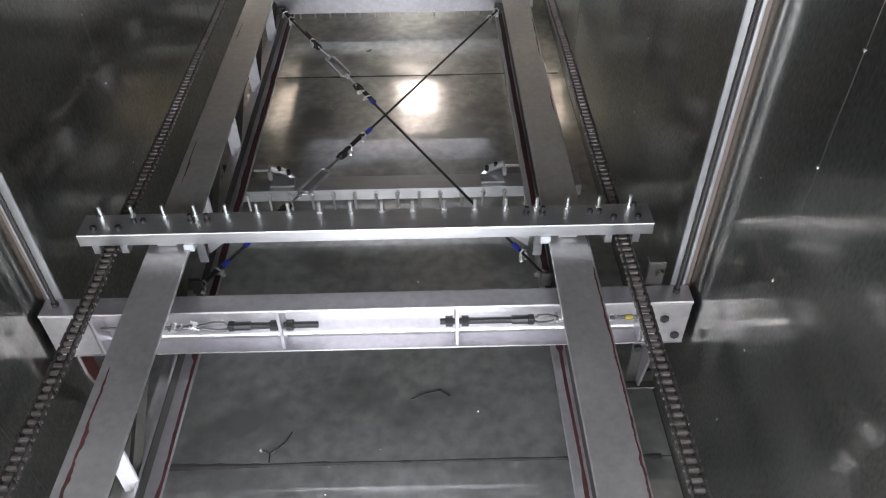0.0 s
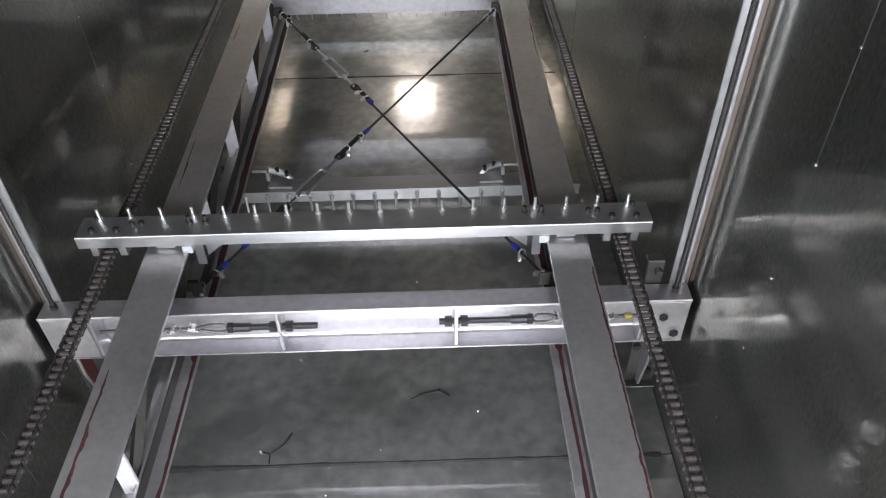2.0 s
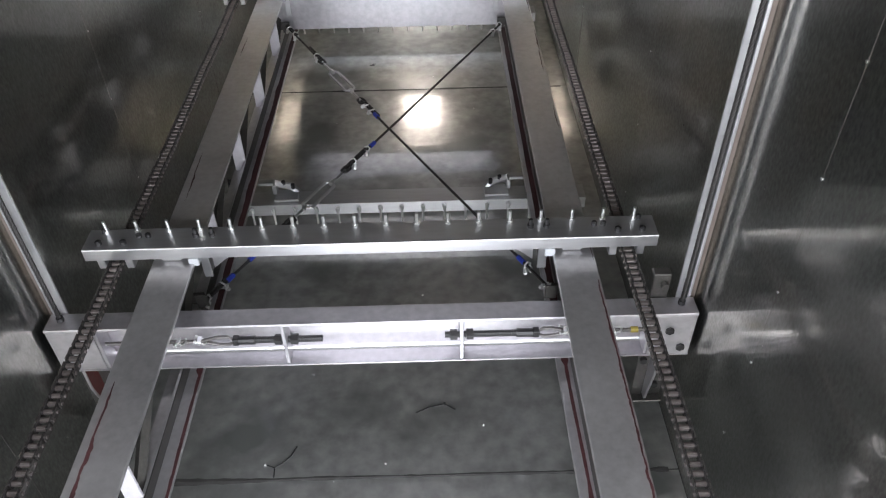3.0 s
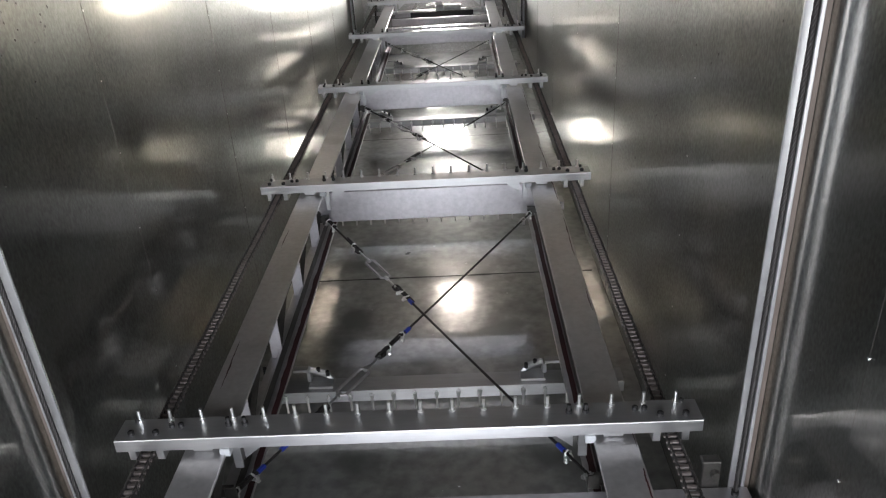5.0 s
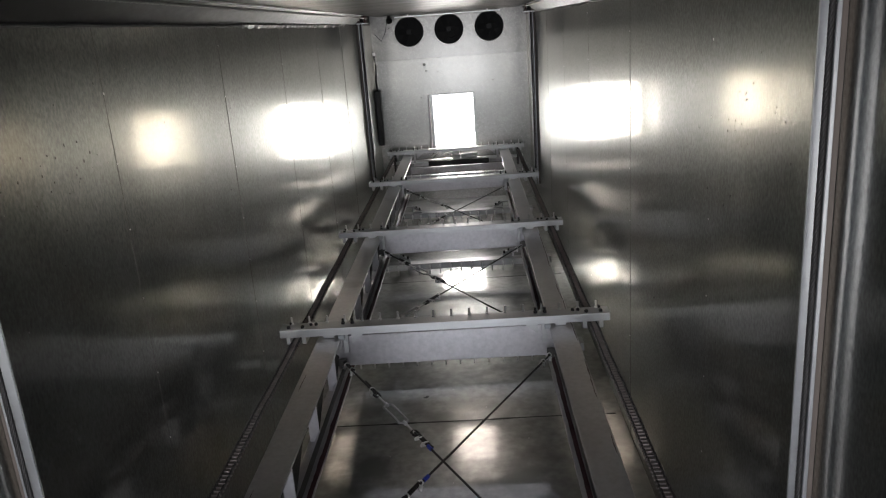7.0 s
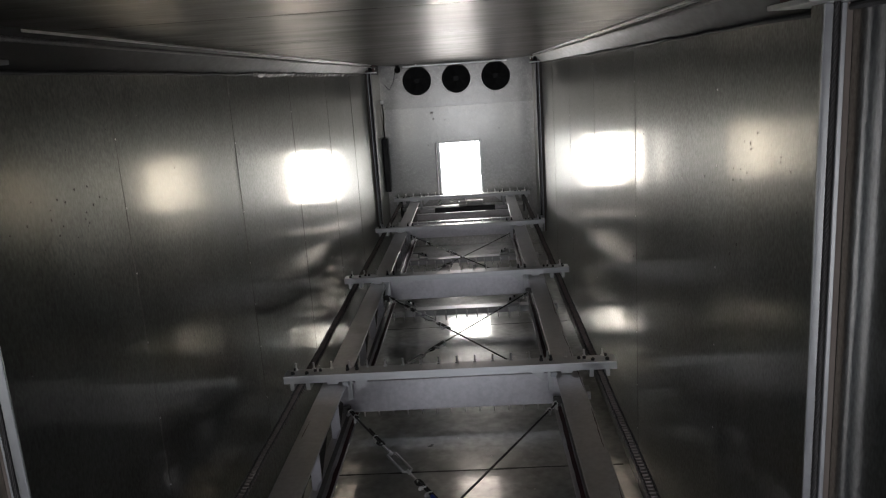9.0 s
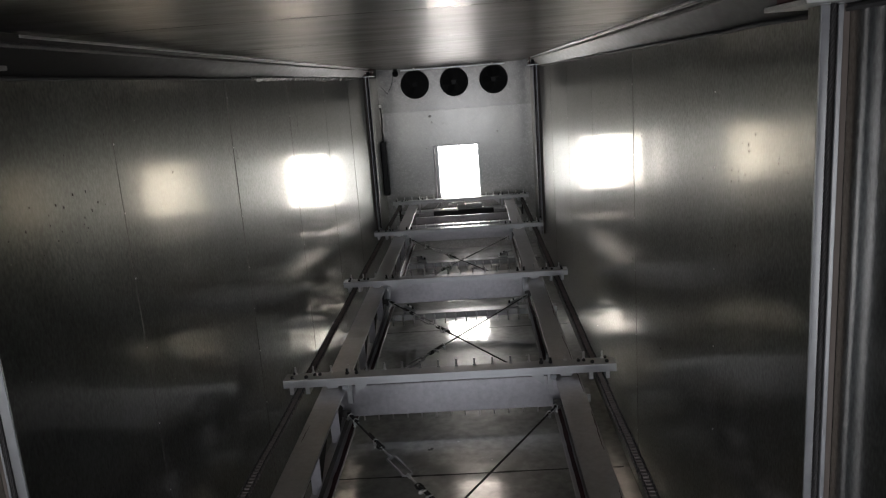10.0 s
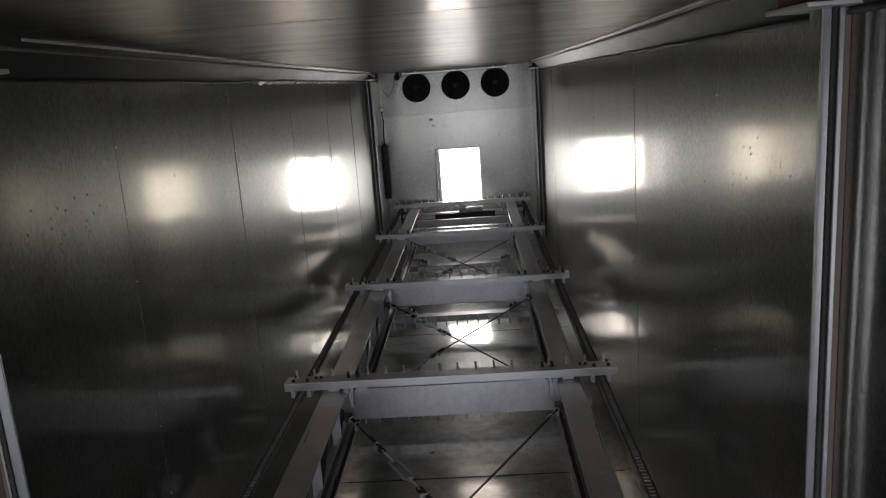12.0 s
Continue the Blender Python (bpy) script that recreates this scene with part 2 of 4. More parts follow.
def strands(bm, a, b, r, lay=0.05, n=4, step=None, wobble=0.0):
    """A laid wire rope from a to b: n twisted strands."""
    a, b = Vector(a), Vector(b)
    v = b - a
    L = v.length
    q = v.to_track_quat("Z", "Y").to_matrix()
    k = max(2, int(L / (step or lay / 6)))
    for s in range(n):
        pts = []
        for i in range(k + 1):
            u = i / k
            w = 2 * math.pi * (u * L / lay + s / n)
            sag = wobble * 4 * u * (1 - u)
            pts.append(a + v * u + q @ Vector((0.5 * r * math.cos(w), 0.5 * r * math.sin(w), 0)) - Vector((0, 0, sag)))
        tube(bm, pts, r * 0.56, 5)
    return bm


def mesh_of(bm, name, material, smooth=False):
    d = bpy.data.meshes.new(name)
    bmesh.ops.recalc_face_normals(bm, faces=bm.faces[:])
    bm.to_mesh(d)
    bm.free()
    d.materials.append(material)
    if smooth:
        for p in d.polygons:
            p.use_smooth = True
    return d


def part(name, bm, material, parent, label="", smooth=False, m=None):
    ob = new(name, mesh_of(bm, name, material, smooth) if isinstance(bm, bmesh.types.BMesh) else bm)
    ob.parent = parent
    if m is not None:
        ob.matrix_basis = m
    if label:
        tagged(ob, label)
    return ob


def thing(name, m, label, category, group="", kind=""):
    return tagged_at(new(name), m, label, category, group, kind)


def tagged_at(ob, m, label, category, group="", kind=""):
    ob.matrix_basis = m
    if ob.type == "EMPTY":
        ob.empty_display_size = 0.1
    return tagged(ob, label, category, group, kind)


def structure(name, bm, material, label, category):
    return tagged(new(name, mesh_of(bm, name, material)), label, category, kind="structure")


def B():
    return bmesh.new()


# ---- structure: the store room ----
# backing slabs; the sheets that line them are parts, further down
floor = structure("floor", box(B(), XL - 0.12, XR + 0.12, Y_BACK - 0.12, Y_END + 0.12, -0.14, -0.004), M_SEAL, "galvanised steel sheet floor with dark sealed joints", "floor")
wall_west = structure("wall_west", box(B(), XL - 0.12, XL - 0.004, Y_BACK, Y_END, -0.004, CEIL_Z + 0.028), M_SEAL, "galvanised steel panel wall with upright folded seams", "wall")
wall_east = structure("wall_east", box(B(), XR + 0.004, XR + 0.12, Y_BACK, Y_END, -0.004, CEIL_Z + 0.028), M_SEAL, "galvanised steel panel wall with upright folded seams", "wall")

WX0, WX1, WZ0, WZ1 = -0.492, 0.078, 0.69, 1.415
bm = B()
box(bm, XL - 0.12, WX0, Y_END, Y_END + 0.12, 0, CEIL_Z + 0.028)
box(bm, WX1, XR + 0.12, Y_END, Y_END + 0.12, 0, CEIL_Z + 0.028)
box(bm, WX0, WX1, Y_END, Y_END + 0.12, 0, WZ0)
box(bm, WX0, WX1, Y_END, Y_END + 0.12, WZ1, CEIL_Z + 0.028)
wall_north = structure("wall_north", bm, M_END, "galvanised steel end wall with a small bright opening", "wall")
bm = B()
HX0, HX1, HZ0, HZ1 = CX - 0.8, CX + 0.8, 0.45, 2.15
box(bm, XL - 0.12, HX0, Y_BACK - 0.12, Y_BACK, 0, CEIL_Z + 0.028)
box(bm, HX1, XR + 0.12, Y_BACK - 0.12, Y_BACK, 0, CEIL_Z + 0.028)
box(bm, HX0, HX1, Y_BACK - 0.12, Y_BACK, 0, HZ0)
box(bm, HX0, HX1, Y_BACK - 0.12, Y_BACK, HZ1, CEIL_Z + 0.028)
wall_south = structure("wall_south", bm, M_END, "galvanised steel wall with an open hatch", "wall")

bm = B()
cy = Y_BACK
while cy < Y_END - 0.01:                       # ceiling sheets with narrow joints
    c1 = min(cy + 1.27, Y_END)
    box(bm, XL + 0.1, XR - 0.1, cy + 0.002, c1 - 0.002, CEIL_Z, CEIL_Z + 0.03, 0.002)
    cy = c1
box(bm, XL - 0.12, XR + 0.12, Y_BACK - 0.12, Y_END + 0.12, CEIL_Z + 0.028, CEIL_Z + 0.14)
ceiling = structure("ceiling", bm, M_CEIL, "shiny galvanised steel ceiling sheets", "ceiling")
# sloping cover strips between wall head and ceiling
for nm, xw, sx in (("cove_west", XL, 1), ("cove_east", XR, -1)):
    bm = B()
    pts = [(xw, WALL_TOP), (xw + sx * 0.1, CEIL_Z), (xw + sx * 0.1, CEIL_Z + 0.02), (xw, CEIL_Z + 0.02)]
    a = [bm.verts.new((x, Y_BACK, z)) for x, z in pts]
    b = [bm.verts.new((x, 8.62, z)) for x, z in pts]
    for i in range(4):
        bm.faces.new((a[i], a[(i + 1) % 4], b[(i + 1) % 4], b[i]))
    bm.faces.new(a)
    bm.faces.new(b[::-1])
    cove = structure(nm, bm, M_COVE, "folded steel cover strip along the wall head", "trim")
    part("lip", box(B(), *sorted((xw + sx * 0.1005, xw + sx * 0.106)), 1.9, 8.6, CEIL_Z - 0.008, CEIL_Z - 0.0005, 0.001), M_BRIGHT, cove, "bright folded lip")

# daylight opening in the end wall
window_1 = thing("window_1", pose(0, 0, 0), "small bright daylight opening in the end wall", "window", kind="structure")
bm = B()
for x0, x1, z0, z1 in ((WX0, WX0 + 0.022, WZ0, WZ1), (WX1 - 0.022, WX1, WZ0, WZ1), (WX0 + 0.022, WX1 - 0.022, WZ0, WZ0 + 0.02), (WX0 + 0.022, WX1 - 0.022, WZ1 - 0.02, WZ1)):
    box(bm, x0, x1, Y_END - 0.012, Y_END + 0.10, z0, z1, 0.003)
part("window_frame", bm, M_BRIGHT, window_1)
part("shutter_edge", box(B(), WX0 - 0.040, WX0 - 0.022, Y_END - 0.045, Y_END - 0.005, WZ0 + 0.01, WZ1 - 0.01, 0.003), M_PALE, window_1, "pale edge of the slid-back shutter")
backdrop = structure("backdrop", box(B(), WX0 - 0.05, WX1 + 0.05, Y_END + 0.16, Y_END + 0.17, WZ0 - 0.05, WZ1 + 0.05), M_SKY, "bright daylight outside the opening", "backdrop")

# upper plate that carries the fans
FANX = (-0.712, -0.198, 0.318)
FAN_Z, FAN_R = 2.225, 0.187

# ---- rake frame ----
TOP, LOW = 0.70, 0.35
RL, RR = (-0.882, -0.752), (0.352, 0.478)
R_Y0, R_Y1 = -0.42, 9.86
rake_frame = thing("ice_rake", pose(0, 0, 0), "long galvanised steel rake frame hung from wire ropes", "ice rake")
for (x0, x1), out in ((RL, -1), (RR, 1)):
    inn = x1 if out < 0 else x0
    outer = x0 if out < 0 else x1
    e = 0.002
    ring = [(outer, TOP - e), (outer - out * e, TOP), (inn + out * e, TOP), (inn, TOP - e), (inn, TOP - 0.010), (outer - out * 0.008, TOP - 0.010), (outer - out * 0.008, TOP - 0.075), (outer, TOP - 0.075)]
    bm = prism(B(), ring, R_Y0, R_Y1, "y")
    chord = part("upper_chord", bm, M_STEEL, rake_frame, "flat galvanised rail flange with red primer streaks")
    bm = B()
    li = inn + out * 0.02
    lo = outer
    ring = [(li, LOW - e), (li + out * e, LOW), (li + out * 0.050, LOW), (li + out * 0.050, LOW + 0.05), (li + out * 0.057, LOW + 0.05), (li + out * 0.057, LOW), (lo, LOW), (lo, LOW - 0.010), (li, LOW - 0.010)]
    prism(bm, ring, R_Y0, R_Y1, "y")
    low = part("lower_chord", bm, M_STEEL, rake_frame)
    part("lip_face", box(B(), *sorted((li + out * 0.0465, li + out * 0.0495)), R_Y0, R_Y1, LOW + 0.0005, LOW + 0.048), M_DGREY, low, "dark grey inner lip")
    # primer line left on the lower flange and streaks on the upper one
    bm = B()
    y, prev = 0.1, None
    while y < 9.6:
        w = (1.0 if y < 1.6 else 2.8) * 0.007 + 0.009 * abs(noise.noise((y * 6, out, 3))) + 0.006 * abs(noise.noise((y * 0.9, out, 4))) + random.uniform(0, 0.002)
        s0 = (0.002 if out < 0 else 0.030 - 0.6 * w) + 0.002 + 0.003 * noise.noise((y * 3, out, 9))
        cur = [bm.verts.new((li + out * s0, y, LOW + 0.0012)), bm.verts.new((li + out * (s0 + w), y, LOW + 0.0012))]
        if prev:
            bm.faces.new((prev[0], prev[1], cur[1], cur[0]))
        prev = cur
        y += 0.02
    part("primer_line", bm, M_RED, low, "dark red primer line")
    runs = ((0.55, 1.28, 0.012), (2.05, 2.35, 0.006), (3.1, 3.3, 0.005)) if out < 0 else ((0.5, 1.62, 0.010), (1.70, 1.86, 0.008), (2.45, 2.62, 0.007), (2.9, 3.3, 0.006), (3.5, 4.4, 0.006), (4.7, 5.6, 0.006))
    for ya, yb, w0 in runs:
        bm = B()
        y, prev = ya, None
        while y < yb:
            w = w0 * (0.35 + 0.8 * abs(noise.noise((y * 9, out, 2))) + 0.7 * abs(noise.noise((y * 47, out, 6)))) * min(1, (y - ya) * 12 + 0.2, (yb - y) * 12 + 0.2)
            e0 = outer - out * ((0.022 if out < 0 else 0.004) + 0.012 * abs(noise.noise((y * 2.2, out, 7))) + 0.003 * noise.noise((y * 34, out, 8)))
            cur = [bm.verts.new((e0, y, TOP + 0.0008)), bm.verts.new((e0 - out * w, y, TOP + 0.0008))]
            if prev:
                bm.faces.new((prev[0], prev[1], cur[1], cur[0]))
            prev = cur
            y += 0.008
        part("primer_streak", bm, M_RED, chord, "worn dark red primer streak")
    # stiffener plates between the flanges
    y = 0.05
    k = 0
    while y < 9.6:
        bm = B()
        a, b2 = outer - out * 0.0085, outer - out * 0.058
        ps = [(a, TOP - 0.0105), (b2, TOP - 0.0105), (b2, LOW + 0.001), (a, LOW + 0.001)]
        f = [bm.verts.new((x, y, z)) for x, z in ps]
        g = [bm.verts.new((x, y + 0.008, z)) for x, z in ps]
        bm.faces.new(f)
        bm.faces.new(g[::-1])
        for i in range(4):
            bm.faces.new((f[i], g[i], g[(i + 1) % 4], f[(i + 1) % 4]))
        # paler than the rails: hatch light on these faces is in the colour
        part("stiffener", bm, M_PALE, rake_frame)
        if y < 9.2:
            bm = B()
            tube(bm, [(outer - out * 0.03, y + 0.03, LOW + 0.02), (outer - out * 0.03, y + 0.5, TOP - 0.03)], 0.018, 4)
            part("diagonal", bm, M_DGREY, rake_frame)
        y += 0.535


def crossbeam(y, x0, x1, open_front):
    zt, zb, d, w, e = 0.60, 0.412, 0.075, 0.008, 0.003
    if open_front:
        ring = [(y, zt - e), (y + e, zt), (y + d - e, zt), (y + d, zt - e), (y + d, zb + e), (y + d - e, zb), (y + e, zb), (y, zb + e), (y, zb + w), (y + d - w, zb + w), (y + d - w, zt - w), (y, zt - w)]
    else:
        ring = [(y, zt - e), (y + e, zt), (y + d - e, zt), (y + d, zt - e), (y + d, zt - w), (y + w, zt - w), (y + w, zb + w), (y + d, zb + w), (y + d, zb), (y + e, zb), (y, zb + e)]
    bm = prism(B(), ring, x0, x1, "x")
    beam = part("crossbeam", bm, M_BEAM, rake_frame, "pale galvanised channel crossbeam")
    if open_front:
        ring = [(y + d - w, zb + w), (y + d - w, zb + w + 0.009), (y + d - w - 0.003, zb + w + 0.003), (y + d - w - 0.009, zb + w)]
        # brighter zinc than the beam: the corner's highlight is put into the colour
        part("fillet", prism(B(), ring, x0 + 0.002, x1 - 0.002, "x"), M_BRIGHT, beam, "rounded inner corner, its highlight in the colour")
    return beam


BY = (1.557, 3.985, 6.2, 8.71)
beam_1 = crossbeam(BY[0], -1.188, 0.777, True)
for y in BY[1:]:
    crossbeam(y, RL[1] + -0.1, RR[0] + 0.1, False)


# ---- scraper bars ----
def scraper_bar(lower):
    """A bar of the rake: a flanged beam with pins and the clamps that hold it to both chains; its origin is the middle of its upper front edge."""
    t = new("scraper_bar")
    h = 0.875
    s = -1 if lower else 1
    if lower:
        ring = [(0, -0.035), (0.007, -0.035), (0.007, 0.015), (0.10, 0.015), (0.10, 0.022), (0.0015, 0.022), (0, 0.0205)]
    else:
        ring = [(0, -0.042), (0.007, -0.042), (0.007, -0.007), (0.093, -0.007), (0.093, -0.042), (0.10, -0.042), (0.10, -0.003), (0.097, 0), (0.0035, 0), (0.001, -0.001), (0, -0.0035)]
    bm = prism(B(), ring, -h, h, "x")
    part("beam", bm, M_BAR, t)
    pin = None
    for k in range(18):
        x = -0.824 + k * 0.0964
        if pin is None:
            if lower:
                bm = turned(B(), (0, 0, 0), ((-0.08, 0.0055), (-0.012, 0.0055), (-0.012, 0.010), (0.006, 0.010), (0.006, 0.0055), (0.012, 0.0055)))
            else:
                bm = turned(B(), (0, 0, 0), ((-0.03, 0.0055), (0, 0.0055), (0, 0.010), (0.006, 0.010), (0.006, 0.0055), (0.040, 0.0055)))
            pin = mesh_of(bm, "pin", M_BRIGHT)
        part("pin", pin, None, t, m=pose(x, -0.008 if lower else 0.088, 0))
    for sx in (-1, 1):
        c = sx * 0.79
        for o in (-0.045, 0.040):
            bm = B()
            box(bm, c + o - 0.012, c + o + 0.012, 0.01, 0.09, -0.085, -0.0425 if not lower else -0.0355, 0.002)
            part("chain_clamp", bm, M_BAR, t)
        bm = B()
        if lower:
            # bent carrier arms that ride on the lower flange
            box(bm, sx * 0.60, sx * 0.53, 0.06, 0.10, 0.085, 0.10, 0.003)
            part("carrier_arm", bm, M_BAR, t)
            part("carrier_post", box(B(), sx * 0.53 - 0.010, sx * 0.53 + 0.010, 0.06, 0.10, 0.0365, 0.0845, 0.003), M_BAR, t)
            bm = B()
            tube(bm, [(sx * 0.53, 0.08, 0.088), (sx * 0.46, 0.10, 0.05), (sx * 0.43, 0.09, 0.026)], 0.016, 6)
            part("carrier_brace", bm, M_BAR, t)
            bm = box(B(), sx * 0.53, sx * 0.42, 0.02, 0.10, 0.0225, 0.036, 0.003)
        else:
            # slide blocks under the beam and a gusset
            box(bm, sx * 0.617 - 0.03, sx * 0.617 + 0.03, 0.01, 0.09, -0.06, -0.043, 0.002)
            part("slide_block", bm, M_BAR, t)
            bm = B()
            f = [bm.verts.new(p) for p in ((sx * 0.50, 0.03, -0.043), (sx * 0.42, 0.03, -0.043), (sx * 0.50, 0.03, -0.11))]
            g = [bm.verts.new(v.co + Vector((0, 0.02, 0))) for v in f]
            bm.faces.new(f)
            bm.faces.new(g[::-1])
            for i in range(3):
                bm.faces.new((f[i], g[i], g[(i + 1) % 3], f[(i + 1) % 3]))
            part("gusset", bm, M_BAR, t)
            part("slide_pad", box(B(), sx * 0.548 - 0.016, sx * 0.548 + 0.016, -0.004, 0.029, -0.072, -0.0435, 0.003), M_MOTOR, t, "pale nylon pad")
            bm = box(B(), sx * 0.535 - 0.014, sx * 0.535 + 0.014, 0.0515, 0.060, -0.17, -0.043, 0.002)
        part("carrier", bm, M_BAR, t)
        if not lower:
            for bx, by, r in ((0.83, 0.028, 0.010), (0.755, 0.028, 0.010), (0.715, 0.058, 0.009), (0.687, 0.058, 0.009), (0.83, 0.085, 0.008), (0.54, 0.055, 0.010), (0.49, 0.055, 0.010)):
                tip = 0.030 if bx < 0.6 else 0.014
                bm = turned(B(), (sx * bx, by, 0.0), ((0, r), (0.011, r), (0.011, r * 0.65), (tip, r * 0.65)))
                part("bolt", bm, M_BLACK, t, "black hexagon bolt")
        else:
            for bx, bz in ((0.45, 0.050), (0.49, 0.068)):
                part("bolt", rod(B(), (sx * bx, 0.09, bz), (sx * bx, 0.085, bz + 0.024), 0.010, 6), M_BLACK, t, "black hexagon bolt")
            part("chain_lug", box(B(), sx * 0.80, sx * 0.76, 0.03, 0.07, 0.0225, 0.10, 0.004), M_BAR, t)
            ring = [(0.03, 0.0225), (0.08, 0.0225), (0.066, 0.10), (0.052, 0.135), (0.046, 0.09)]
            part("chain_hook", prism(B(), ring, sx * 0.72 - 0.008, sx * 0.72 + 0.008, "x"), M_BLACK, t, "black steel chain hook")
    return t


BAR_Z, PITCH, LOW_BAR_Z = 0.762, 1.97, 0.150
UP_Y, DOWN_Y = 1.735, 2.70
bar_up = scraper_bar(False)
tagged_at(bar_up, pose(CX, UP_Y, BAR_Z), "long aluminium scraper bar with upright pins across the chains", "scraper bar", "scraper bars of the rake")
for k in (1, 2, 3, 4):
    copy_thing(bar_up, pose(CX, UP_Y + PITCH * k, BAR_Z))
bar_low = scraper_bar(True)
tagged_at(bar_low, pose(CX, DOWN_Y, LOW_BAR_Z), "aluminium scraper bar with hanging pins under the rake", "scraper bar", "scraper bars of the rake")
for k in (-1, 1, 2, 3):
    copy_thing(bar_low, pose(CX, DOWN_Y + PITCH * k, LOW_BAR_Z))


# ---- roller chains ----
P = 0.0254


def plate_data(hh):
    """A side plate of a roller chain."""
    ring = [(-P / 2 - 0.010, 0.0), (-P / 2 - 0.007, hh), (0.0, hh * 0.86), (P / 2 + 0.007, hh), (P / 2 + 0.010, 0.0), (P / 2 + 0.007, -hh), (0.0, -hh * 0.86), (-P / 2 - 0.007, -hh)]
    return prism(B(), ring, -0.0016, 0.0016, "x")


def roller_data():
    """A roller with its pin, turned as one piece."""
    bm = B()
    prof = [(-0.0235, 0.0048), (-0.0128, 0.0048), (-0.0128, 0.0078), (0.0128, 0.0078), (0.0128, 0.0048), (0.0235, 0.0048)]
    rings = [[bm.verts.new((x, r * math.cos(math.pi * i / 4), r * math.sin(math.pi * i / 4))) for i in range(8)] for x, r in prof]
    for A, C in zip(rings, rings[1:]):
        for i in range(8):
            bm.faces.new((A[i], A[(i + 1) % 8], C[(i + 1) % 8], C[i]))
    bm.faces.new(rings[0])
    bm.faces.new(rings[-1][::-1])
    return bm


def chain(x):
    t = thing("drive_chain", pose(x, 0, CHAIN_Z), "long dark oiled steel roller chain beside the rake rail", "chain", "rake chains")
    outer_d, inner_d, roll_d = mesh_of(plate_data(0.0112), "side_plate", M_CHAIN_EDGE), mesh_of(plate_data(0.0118), "side_plate", M_CHAIN), mesh_of(roller_data(), "roller", M_CHAIN_LIGHT)
    y = -0.4
    far_p, far_r = B(), B()
    while y < 9.62:
        sag = 0.0025 * math.sin(y * 7.1)
        jog = random.uniform(-0.001, 0.001)
        near = 0.35 < y < 3.6
        for src, dx, dy, dst in ((outer_d, -0.019, 0, far_p), (outer_d, 0.019, 0, far_p), (inner_d, -0.0148, P, far_p), (inner_d, 0.0148, P, far_p), (roll_d, 0, -P / 2, far_r), (roll_d, 0, P / 2, far_r)):
            m = pose(jog + dx, y + dy, sag)
            if near:
                part("side_plate" if dst is far_p else "roller", src, None, t, m=m)
            else:
                n0 = len(dst.verts)
                dst.from_mesh(src)
                dst.verts.ensure_lookup_table()
                bmesh.ops.transform(dst, matrix=m, verts=dst.verts[n0:])
        y += 2 * P
    tagged(part("far_link_run", far_p, M_CHAIN, t), kind="stuff")
    tagged(part("far_roller_run", far_r, M_CHAIN_LIGHT, t), kind="stuff")
    # return run under the rake
    bm = B()
    for o in (-0.017, 0.017):
        box(bm, o - 0.002, o + 0.002, -0.4, 9.62, -0.475, -0.455)
    tagged(part("return_run", bm, M_CHAIN, t), kind="stuff")


CHAIN_Z = 0.695
chain(CX - 0.79)
chain(CX + 0.79)


# ---- crossbeam fittings on the first beam ----
def beam_plate(name, x0, x1, y0, y1, z0, z1, material=None, label=""):
    return part(name, box(B(), x0, x1, y0, y1, z0, z1, 0.0015), material or M_BEAM, beam_1, label)


b0 = BY[0]
for x in (-0.485, 0.058):
    beam_plate("rib", x, x + 0.012, b0 + 0.003, b0 + 0.065, 0.421, 0.591)
for x in (-1.048, 0.635):
    beam_plate("rib", x, x + 0.010, b0 + 0.003, b0 + 0.065, 0.421, 0.591)
beam_plate("end_plate", -1.187, -1.049, b0 + 0.0005, b0 + 0.008, 0.421, 0.591)
beam_plate("end_plate", 0.646, 0.776, b0 + 0.0005, b0 + 0.008, 0.421, 0.591)
for x, z in ((0.70, 0.53), (0.745, 0.455), (-1.11, 0.53)):
    bm = B()
    rod(bm, (x, b0 + 0.002, z), (x, b0 - 0.008, z), 0.014, 6)
    part("bolt", bm, M_BLACK, beam_1, "black hexagon bolt")


def guide_shoe(x0, x1, sx, gx, gusset, label):
    """A dark back plate with a bottom lip under the beam end, and a tapering gusset across it."""
    s = part("guide_shoe", box(B(), x0, x1, b0 + 0.062, b0 + 0.070, 0.135, 0.4115, 0.002), M_DGREY, beam_1, "dark steel guide plate")
    part("shoe_lip", box(B(), x0, x1, b0 + 0.030, b0 + 0.0615, 0.135, 0.143, 0.002), M_DGREY, s)
    for dx, z in ((-0.035, 0.325), (0.02, 0.20)):
        part("bolt", rod(B(), ((x0 + x1) / 2 + dx, b0 + 0.062, z), ((x0 + x1) / 2 + dx, b0 + 0.049, z), 0.013, 6), M_BLACK, s, "black hexagon bolt")
    ring = [(b0 + 0.004, 0.4115), (b0 + 0.0615, 0.4115), (b0 + 0.0615, 0.150), (b0 + 0.040, 0.150), (b0 + 0.004, 0.33)]
    part("gusset", prism(B(), ring, gx - 0.004, gx + 0.004, "x"), gusset, s, label)
    ring = [(b0 - 0.001, 0.4115), (b0 + 0.0035, 0.4115), (b0 + 0.0035, 0.330), (b0 + 0.0395, 0.150), (b0 + 0.035, 0.150), (b0 - 0.001, 0.330)]
    part("gusset_edge", prism(B(), ring, gx - 0.004, gx + 0.004, "x"), M_BEAM, s)


